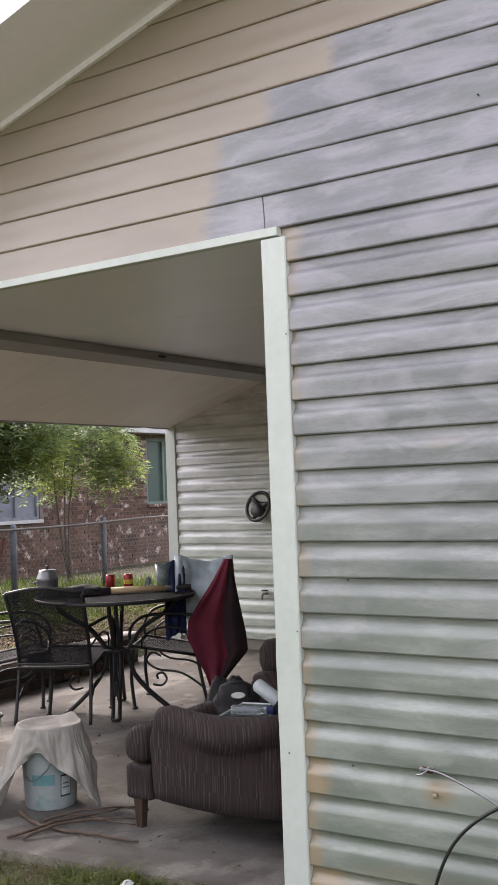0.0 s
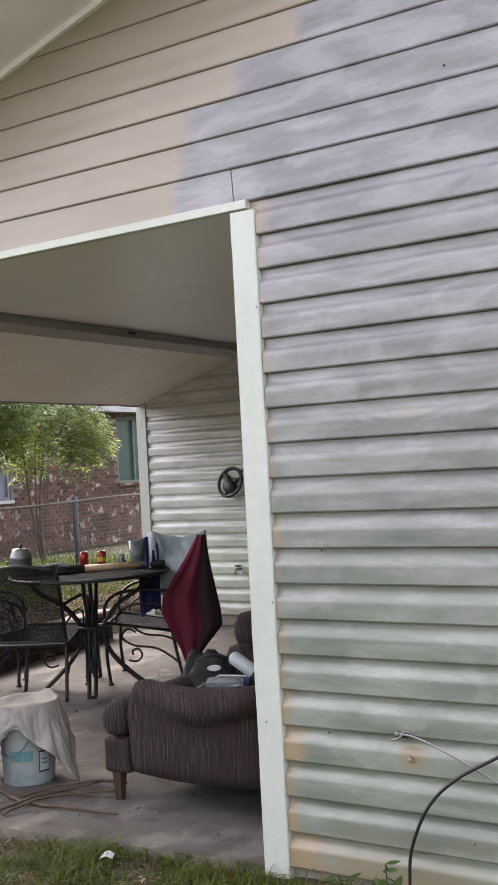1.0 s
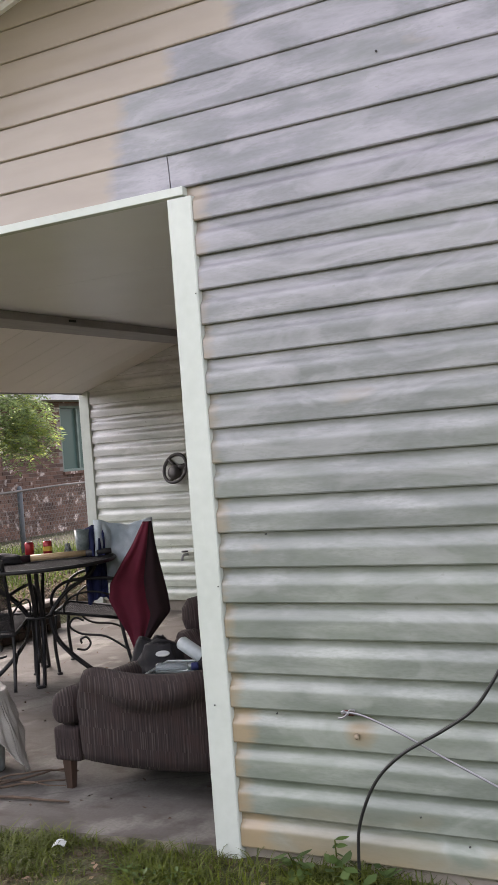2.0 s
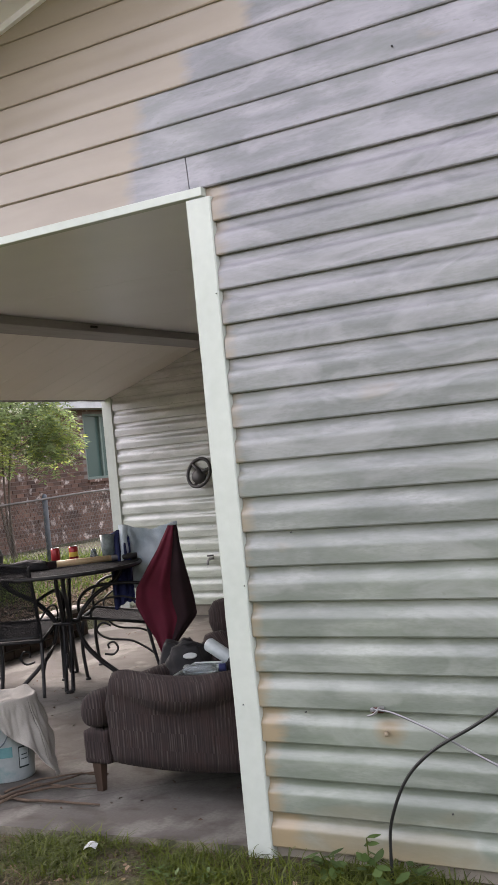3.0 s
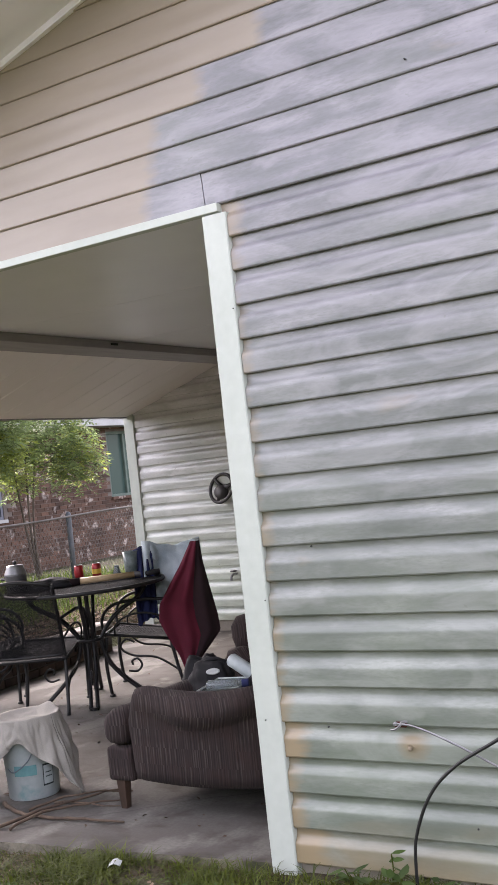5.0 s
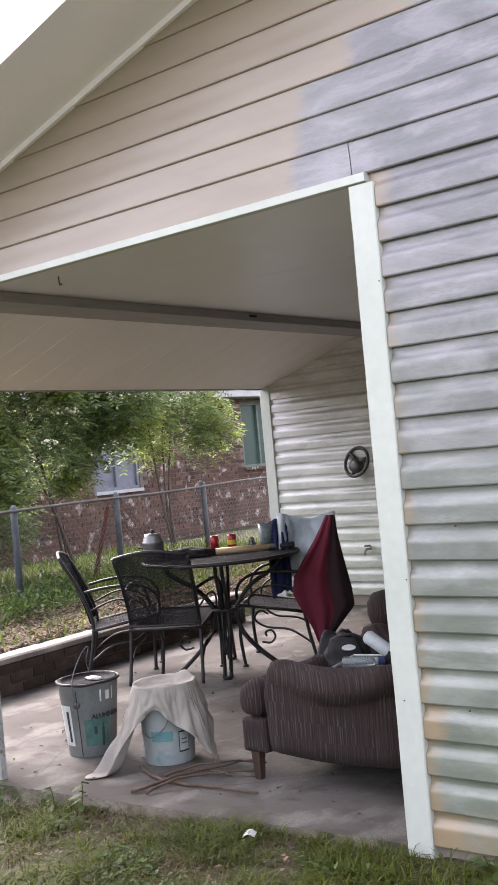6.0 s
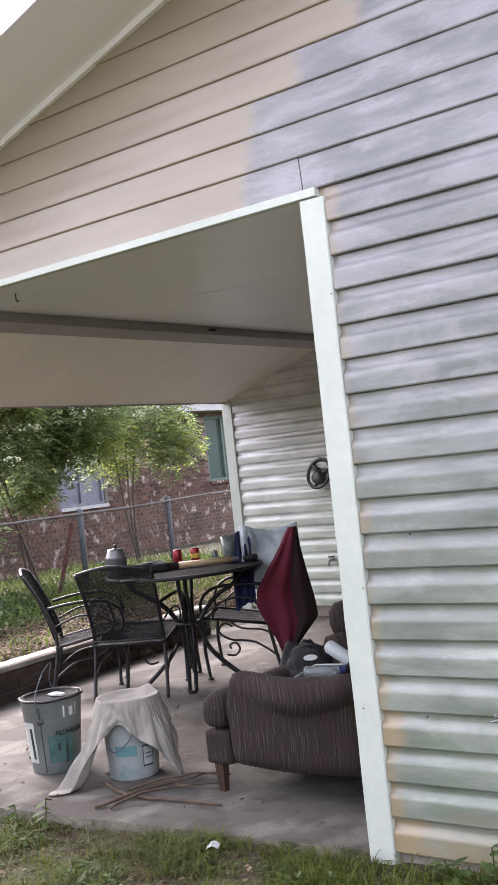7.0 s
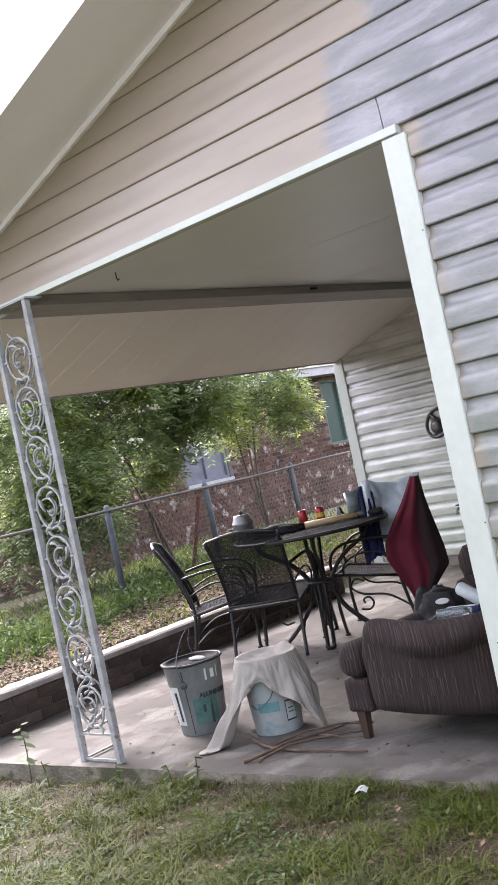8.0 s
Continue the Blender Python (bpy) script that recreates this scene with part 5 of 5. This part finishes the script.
for k in range(int((F1 - F0) / STEP)):
    for sgn in (-1, 1):
        y0 = F0 + k * STEP
        y1 = y0 + sgn * 0.95
        if F0 <= y1 <= F1:
            wire((fence_x(y0), y0, 0.2), (fence_x(y1), y1, FT))
tagged(raw_object("wire_mesh", wires_v, wires_f, M_WIRE, chain), kind="stuff")
stake = mesh_object("leaning_stake", tube(bmesh.new(), [(0, 0, 0), (0.0, 0.17, 0.42), (0.0, 0.33, 0.86)], 0.022, 6), M_RUST)
stake.matrix_world = pose(-6.45, 4.36, 0.2)
tagged(stake, "rusty red stake leaning on the fence", "stake")

NX = -11.4
house = base_of("neighbour_house", pose(0, 0, 0), "neighbour's weathered red brick house with white eaves", "house")
openings = [(13.3, 14.45, 1.27, 2.6), (9.15, 10.25, 1.1, 2.1)]
core = bmesh.new()
ny = sorted({-6.0, 26.0, *[o[k] for o in openings for k in (0, 1)]})
for a, b in zip(ny, ny[1:]):
    hole = [o for o in openings if o[0] <= a and o[1] >= b]
    if hole:
        box(core, NX - 0.22, NX - 0.012, a, b, -0.6, hole[0][2])
        box(core, NX - 0.22, NX - 0.012, a, b, hole[0][3], 2.75)
    else:
        box(core, NX - 0.22, NX - 0.012, a, b, -0.6, 2.75)
part("wall", core, M_MORTAR_PALE, house)
bv, bf = [], []
random.seed(11)
z, row = -0.2, 0
while z < 2.66:
    y = 1.0 + (0.105 if row % 2 else 0.0)
    while y < 18.0:
        y0, y1, z1 = y, y + 0.2, z + 0.064
        if not any(o[0] - 0.02 < y1 and y0 < o[1] + 0.02 and o[2] - 0.02 < z1 and z < o[3] + 0.02 for o in openings):
            x = NX + random.uniform(-0.004, 0.004)
            s = len(bv)
            bv += [(x, y0, z), (x, y1, z), (x, y1, z1), (x, y0, z1), (NX - 0.03, y0, z), (NX - 0.03, y1, z), (NX - 0.03, y1, z1), (NX - 0.03, y0, z1)]
            bf += [(s, s + 1, s + 2, s + 3), (s, s + 4, s + 5, s + 1), (s + 3, s + 2, s + 6, s + 7), (s + 1, s + 5, s + 6, s + 2), (s, s + 3, s + 7, s + 4)]
        y += 0.21
    z += 0.075
    row += 1
tagged(raw_object("brickwork", bv, bf, M_BRICK_RED, house), kind="stuff")
part("eave", boxed(NX - 0.1, NX + 0.42, -6.2, 26.2, 2.68, 2.84, bevel=0.005), M_EAVE, house, "white painted eave board")
bm = bmesh.new()
prism(bm, [(NX + 0.46, -6.4, 2.84), (NX - 4.0, -6.4, 4.5), (NX - 8.5, -6.4, 2.84)], (0, 32.8, 0))
part("roof", bm, M_SHINGLE, house, "dark shingle roof")
for (a, b, c, d), fill in zip(openings, (M_GLASS, M_SHADE)):
    win = part("window", boxed(NX - 0.10, NX - 0.085, a, b, c, d), fill, house)
    for q in ((a, a + 0.05, c, d), (b - 0.05, b, c, d), (a + 0.05, b - 0.05, d - 0.05, d), (a + 0.05, b - 0.05, c, c + 0.05), ((a + b) / 2 - 0.025, (a + b) / 2 + 0.025, c + 0.05, d - 0.05)):
        part("frame_bar", boxed(NX - 0.085, NX - 0.03, *q), M_FRAME_GREEN if fill is M_GLASS else M_SHADE, win)
    part("sill", boxed(NX - 0.08, NX + 0.05, a - 0.03, b + 0.03, c - 0.06, c - 0.003), M_BRICK_RED if fill is M_GLASS else M_EAVE, win)


def leaf_cloud(count, centres, lo, hi, seed, droop=0.4):
    """Leaf blades gathered in sprays round the ends of twigs."""
    rnd = np.random.default_rng(seed)
    v, f = [], []
    for _ in range(count):
        c, rad = centres[rnd.integers(len(centres))]
        p = Vector(c) + Vector(rnd.normal(0, 1, 3)).normalized() * rad * rnd.random() ** 0.5
        d = Vector((rnd.normal(), rnd.normal(), rnd.normal() * 0.6 - droop)).normalized()
        L = rnd.uniform(lo, hi)
        s = d.orthogonal().normalized()
        s = (Matrix.Rotation(rnd.uniform(0, 6.28), 3, d) @ s) * L * 0.19
        up = d.cross(s).normalized() * L * 0.06
        k = len(v)
        v += [tuple(p), tuple(p + d * L * 0.45 + s + up), tuple(p + d * L), tuple(p + d * L * 0.45 - s + up)]
        f += [(k, k + 1, k + 2), (k, k + 2, k + 3)]
    return v, f


def feathery_sprays(count, clumps, seed):
    """Drooping compound leaves: four pairs of leaflets and one at the tip along each stalk."""
    rnd = np.random.default_rng(seed)
    v, f = [], []
    for _ in range(count):
        c, rad = clumps[rnd.integers(len(clumps))]
        p = Vector(c) + Vector(rnd.normal(0, 1, 3)).normalized() * rad * rnd.random() ** 0.4
        a = rnd.uniform(0, 6.28)
        d = Vector((math.cos(a), math.sin(a), rnd.uniform(-0.9, 0.25))).normalized()
        side = d.cross(Vector((0, 0, 1))).normalized()
        length = rnd.uniform(0.13, 0.26)
        for k in range(9):
            t = 1.0 if k == 8 else 0.25 + 0.22 * (k // 2)
            q = p + d * length * t + Vector((0, 0, -0.25 * length * t * t))
            e = d if k == 8 else (d * 0.55 + side * (1 if k % 2 else -1) + Vector((0, 0, rnd.uniform(-0.5, 0.1)))).normalized()
            L = rnd.uniform(0.055, 0.105)
            w = e.orthogonal().normalized() * L * 0.17 if k == 8 else (d - e * d.dot(e)).normalized() * L * 0.17
            i = len(v)
            v += [tuple(q), tuple(q + e * L * 0.4 + w), tuple(q + e * L), tuple(q + e * L * 0.4 - w)]
            f += [(i, i + 1, i + 2), (i, i + 2, i + 3)]
    return v, f


def elder_tree(x, y, y0, y1, floor_of, sprays, young, bloom, seed, label):
    """A many-stemmed elder whose crown spans y0 to y1 and hangs down to floor_of(y)."""
    rnd = random.Random(seed)
    t = base_of("elder_tree", pose(x, y, 0.15), label, "tree")
    clumps = []
    while len(clumps) < 75:
        cy = rnd.uniform(y0, y1)
        low, top = floor_of(cy), 3.4 - 0.35 * abs(cy - (y0 + y1) / 2)
        cz = low + (top - low) * rnd.random() ** 1.25
        clumps.append(((rnd.gauss(0.0, 0.36), cy - y, cz), rnd.uniform(0.25, 0.55)))
    b = bmesh.new()
    for k in range(3):
        a = rnd.uniform(0, 6.28)
        reach = rnd.uniform(0.2, 0.45) * (y1 - y0)
        path = smooth_path([(rnd.uniform(-0.08, 0.08), rnd.uniform(-0.1, 0.1), -0.15), (0.12 * math.cos(a), 0.25 * reach * math.sin(a), 0.9), (0.3 * math.cos(a), reach * math.sin(a), rnd.uniform(2.0, 2.7))], 6)
        tube(b, path, [0.026 * (1 - 0.75 * i / len(path)) for i in range(len(path))], 7)
        for c, r in rnd.sample(clumps, 9):
            q = min(path[4:], key=lambda w: (w - Vector(c)).length)
            tube(b, smooth_path([q, (q + Vector(c)) / 2 + Vector((0, 0, 0.1)), c], 3), [0.011, 0.010, 0.009, 0.008, 0.007, 0.005, 0.003], 5)
    part("trunk", b, M_BARK, t, smooth=True)
    tagged(raw_object("crown", *feathery_sprays(sprays, clumps, seed), M_LEAF, t), kind="stuff")
    tips = [(c, r * 0.7) for c, r in clumps if c[2] < 2.7]
    tagged(raw_object("young_leaves", *feathery_sprays(young, rnd.sample(tips, 16), seed + 1), M_LEAF_YELLOW, t, "yellow-green young leaves"), kind="stuff")
    for c, r in rnd.sample(tips, bloom):
        bb = bmesh.new()
        for _ in range(26):
            q = bmesh.ops.create_icosphere(bb, subdivisions=1, radius=rnd.uniform(0.010, 0.022))
            bmesh.ops.translate(bb, vec=Vector(c) + Vector((0.3 + rnd.gauss(0, 0.06), -0.2 + rnd.gauss(0, 0.06), rnd.gauss(0.05, 0.02))), verts=q["verts"])
        part("blossom", bb, M_BLOSSOM, t, "flat white flower head")
    return t


elder_tree(-7.8, 5.3, 2.9, 6.5, lambda y: 0.75 + 0.55 * max(0.0, min(1.0, (y - 4.0) / 1.2)) + 0.22 * (y > 5.8), 7600, 1700, 8, 3, "leafy elder tree with white flower heads by the fence")
elder_tree(-7.9, 7.2, 6.2, 8.3, lambda y: 1.65, 1700, 800, 9, 8, "sparse elder tree with pale young leaves by the fence")


rnd = random.Random(31)
spots = []
for _ in range(60):
    y = rnd.uniform(0.8, 4.4)
    x = fence_x(y) + rnd.uniform(-0.1, 0.75) * (1.2 if y < 3.4 else 0.5)
    spots.append(((x, y, 0.25 + rnd.uniform(0.0, 0.14)), rnd.uniform(0.08, 0.2)))
tagged(raw_object("fence_undergrowth", *leaf_cloud(3400, spots, 0.03, 0.09, 41, -0.5), M_CLOVER), "lush green undergrowth at the foot of the fence", "weed", kind="stuff")


# ---- grass, weeds and leaf litter ----
def blades(count, place, lo, hi, seed, width=0.006, lean=0.5):
    rnd = np.random.default_rng(seed)
    v, f = [], []
    while len(f) < count * 2:
        x, y, w = place(rnd)
        if w <= rnd.random():
            continue
        z = ground_z(x, y) - 0.01
        L = rnd.uniform(lo, hi) * (0.5 + 0.5 * w)
        a = rnd.uniform(0, 6.28)
        d = Vector((math.cos(a), math.sin(a), 0))
        s = Vector((-d.y, d.x, 0)) * width * rnd.uniform(0.6, 1.3)
        b = lean * rnd.random() * L
        p = Vector((x, y, z))
        m = p + d * b * 0.35 + Vector((0, 0, L * 0.6))
        e = p + d * b + Vector((0, 0, L * (1 - 0.3 * rnd.random())))
        k = len(v)
        v += [tuple(p - s), tuple(p + s), tuple(m + s * 0.7), tuple(m - s * 0.7), tuple(e)]
        f += [(k, k + 1, k + 2, k + 3), (k + 3, k + 2, k + 4)]
    return v, f


def thinning(x, y):
    # grass is laid to fit the camera's view; its rim fades raggedly
    rag = 0.5 * noise.noise((x * 1.3, y * 1.3, 11.0))
    return max(0.0, min(1.0, (2.6 - x) / 1.1 + rag)) * max(0.0, min(1.0, (y + 4.15) / 1.2 + rag)) * max(0.0, min(1.0, (x + 4.6) / 0.5))


def yard_spot(rnd):
    x, y = rnd.uniform(-4.6, 2.6), 0.05 - 4.2 * rnd.random() ** 1.7
    if y > slab_front(x) + 0.01 and x < 0.0 or y > -0.02:
        return x, y, 0.0
    tuft = 1.5 * noise.noise((x * 3.1, y * 3.1, 4.0)) + 0.9 * noise.noise((x * 8.0, y * 8.0, 1.0))
    w = 0.42 + 0.8 * tuft + 0.9 * max(0.0, min(1.0, -y - 0.45)) * (0.35 + 0.65 * max(0.0, min(1.0, x + 2.3)))
    return x, y, min(1.0, max(0.08, w)) * thinning(x, y)


def straw_spot(rnd):
    x, y = rnd.uniform(-4.6, 2.6), 0.05 - 4.2 * rnd.random() ** 1.7
    if y > slab_front(x) + 0.01 and x < 0.0 or y > -0.02:
        return x, y, 0.0
    return x, y, min(1.0, max(0.15, 0.6 + noise.noise((x * 2.0, y * 2.0, 7.0)))) * thinning(x, y)


def wall_spot(rnd):
    x = rnd.uniform(-0.35, 1.6)
    return x, rnd.uniform(-0.28, -0.03), 0.5 + 0.5 * noise.noise((x * 3, 1, 1))


def back_spot(rnd):
    y = rnd.uniform(-2.0, 8.0)
    x = rnd.uniform(fence_x(y) - 2.2, -4.1 - 0.085 * y)
    near = math.exp(-((x - fence_x(y)) / 0.55) ** 2)
    return x, y, min(1.0, max(0.04, near * 0.9 + 0.12 * (x < fence_x(y) - 0.5) + 0.45 * noise.noise((x, y * 0.8, 8.0)) + 0.35 * (y > 4.0)))


tagged(raw_object("yard_grass", *blades(115000, yard_spot, 0.018, 0.085, 1, 0.0034, 2.6), M_GRASS), "short sparse grass in the yard", "grass", kind="stuff")
tagged(raw_object("dry_grass", *blades(46000, straw_spot, 0.015, 0.055, 12, 0.0022, 3.2), M_STRAW), "dry straw-coloured grass in the yard", "grass", kind="stuff")
tagged(raw_object("wall_grass", *blades(1500, wall_spot, 0.04, 0.13, 2, 0.0035, 1.5), M_GRASS), "longer grass at the foot of the wall", "grass", kind="stuff")
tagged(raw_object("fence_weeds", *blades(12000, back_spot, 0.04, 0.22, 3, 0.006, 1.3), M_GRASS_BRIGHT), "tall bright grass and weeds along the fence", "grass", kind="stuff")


def flat_leaves(count, place, lo, hi, seed):
    rnd = np.random.default_rng(seed)
    v, f = [], []
    for _ in range(count):
        x, y, up = place(rnd)
        L, a = rnd.uniform(lo, hi), rnd.uniform(0, 6.28)
        d, s = Vector((math.cos(a), math.sin(a), rnd.normal(0, 0.25))), Vector((-math.sin(a), math.cos(a), rnd.normal(0, 0.25)))
        p = Vector((x, y, up))
        k = len(v)
        v += [tuple(p), tuple(p + d * L * 0.5 + s * L * 0.3), tuple(p + d * L), tuple(p + d * L * 0.5 - s * L * 0.3 + Vector((0, 0, L * 0.15)))]
        f += [(k, k + 1, k + 2), (k, k + 2, k + 3)]
    return v, f


def litter_back(rnd):
    y = rnd.uniform(-2.0, 6.5)
    x = -4.05 - 0.085 * y - abs(rnd.normal(0, 0.8))
    return x, y, ground_z(x, y) + 0.012


def litter_yard(rnd):
    x, y = rnd.uniform(-4.4, 2.0), rnd.uniform(-3.4, -0.2)
    return x, y, ground_z(x, y) + 0.008


def litter_slab(rnd):
    return rnd.uniform(-3.7, -0.15), rnd.uniform(0.05, 4.6) ** 1.0, 0.006


tagged(raw_object("leaf_litter", *flat_leaves(24000, litter_back, 0.015, 0.042, 5), M_LEAFLITTER), "dry brown leaves on the raised bed", "leaves", kind="stuff")
tagged(raw_object("yard_litter", *flat_leaves(6500, litter_yard, 0.01, 0.035, 6), M_LEAFLITTER), "dry leaf scraps in the yard", "leaves", kind="stuff")
def clover_yard(rnd):
    while True:
        x, y = rnd.uniform(-4.4, 2.2), rnd.uniform(-3.4, -0.2)
        if noise.noise((x * 2.3, y * 2.3, 9.0)) + 0.6 * noise.noise((x * 6, y * 6, 2.0)) > 0.2:
            return x, y, ground_z(x, y) + rnd.uniform(0.005, 0.035)


tagged(raw_object("clover", *flat_leaves(17000, clover_yard, 0.012, 0.032, 15), M_CLOVER), "patches of low broad-leaved green weeds", "weed", kind="stuff")
tagged(raw_object("slab_litter", *flat_leaves(260, litter_slab, 0.012, 0.04, 7), M_TWIG), "dark leaf scraps and grit on the slab", "leaves", kind="stuff")


def weed(x, y, h, n, seed, label="small broad-leaved green weed"):
    rnd = random.Random(seed)
    w = base_of("weed", pose(x, y, ground_z(x, y)), label, "weed", "weeds")
    top = Vector((rnd.uniform(-0.04, 0.04), rnd.uniform(-0.04, 0.0), h))
    part("stem", tube(bmesh.new(), smooth_path([(0, 0, -0.02), top * 0.5 + Vector((0.012, 0, 0)), top], 4), 0.0025, 5), M_GRASS, w)
    b = bmesh.new()
    for k in range(n):
        t = 0.35 + 0.65 * k / max(1, n - 1)
        a = rnd.uniform(0, 6.28)
        d = Vector((math.cos(a), math.sin(a), rnd.uniform(-0.6, 0.35)))
        s = Vector((-math.sin(a), math.cos(a), rnd.uniform(-0.5, 0.5)))
        p, L = top * t, rnd.uniform(0.035, 0.07)
        vs = [b.verts.new(q) for q in (p, p + d * L * 0.4 + s * L * 0.28, p + d * L * 0.8 + s * L * 0.2, p + d * L * 1.1, p + d * L * 0.8 - s * L * 0.2, p + d * L * 0.4 - s * L * 0.28)]
        b.faces.new(vs)
    part("leaves", b, M_CLOVER, w)
    return w


for k, (x, y, h, n) in enumerate([(0.40, -0.1, 0.16, 11), (0.33, -0.14, 0.10, 8), (0.46, -0.16, 0.12, 8), (-1.72, -0.13, 0.15, 8), (-2.92, -0.235, 0.34, 15), (-1.86, -0.16, 0.12, 8), (-2.75, -0.24, 0.16, 9), (-2.2, -0.2, 0.13, 8), (0.62, -0.12, 0.11, 8), (0.25, -0.09, 0.09, 7), (-4.35, 0.4, 0.3, 12), (-5.4, 2.4, 0.45, 16), (-5.7, 2.0, 0.5, 16), (-5.2, 1.2, 0.4, 12)]):
    weed(x, y, h, n, 20 + k)
scrap = mesh_object("paper_scrap", sheet(bmesh.new(), lambda u, v: (0.05 * u, 0.035 * v, 0.012 * math.sin(3 * u) + 0.008 * v), 5, 4, 0.002), M_WHITE_PL)
scrap.matrix_world = pose(-0.76, -0.15, ground_z(-0.72, -0.16) + 0.02, 0, 0, 20)
tagged(scrap, "small white scrap of litter on the grass", "litter")


# ---- pieces of the walls ----
EDGES = {18: -0.38, 19: -0.37, 20: -0.33, 21: -0.30, 22: -0.07, 23: 0.20, 24: 0.72, 25: 1.4, 26: 2.4}
for k in range(34):
    zb = SILL + k * COURSE if k < 19 else 2.446 + (k - 19) * 0.1305
    right = lambda z: min(WALL_RIGHT, 2 * RIDGE_X - rake_x(z) if z > 2.9 else WALL_RIGHT)
    if zb > RIDGE_Z - 0.2:
        break
    if k < 18:
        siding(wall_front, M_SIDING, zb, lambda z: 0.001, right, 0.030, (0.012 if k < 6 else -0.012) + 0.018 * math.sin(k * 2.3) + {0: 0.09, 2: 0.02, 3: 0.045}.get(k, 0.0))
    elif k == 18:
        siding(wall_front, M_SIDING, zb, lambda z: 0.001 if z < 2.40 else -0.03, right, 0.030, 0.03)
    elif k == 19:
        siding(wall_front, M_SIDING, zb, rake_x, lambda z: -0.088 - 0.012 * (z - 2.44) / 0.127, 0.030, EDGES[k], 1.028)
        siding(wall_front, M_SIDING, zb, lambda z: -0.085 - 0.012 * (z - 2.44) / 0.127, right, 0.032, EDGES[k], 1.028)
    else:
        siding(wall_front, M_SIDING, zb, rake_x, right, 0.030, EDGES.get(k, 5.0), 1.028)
for k in range(20):
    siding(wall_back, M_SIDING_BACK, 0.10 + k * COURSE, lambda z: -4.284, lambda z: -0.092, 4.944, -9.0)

random.seed(5)
brick_mesh = boxed(-0.09, 0.0, 0.0, 0.196, 0.0, 0.062, bevel=0.004)
bme = bpy.data.meshes.new("brick")
brick_mesh.to_mesh(bme)
brick_mesh.free()
bme.materials.append(M_BRICK_DARK)
for row in range(3):
    y = LW0 + (0.1 if row % 2 else 0.0)
    while y < LW1 - 0.2:
        ob = new("brick", bme)
        ob.parent = low_wall
        ob.matrix_basis = pose(knee_x(y) + random.uniform(-0.003, 0.003), y, 0.002 + row * 0.073, 0, 0, 4.3)
        y += 0.208
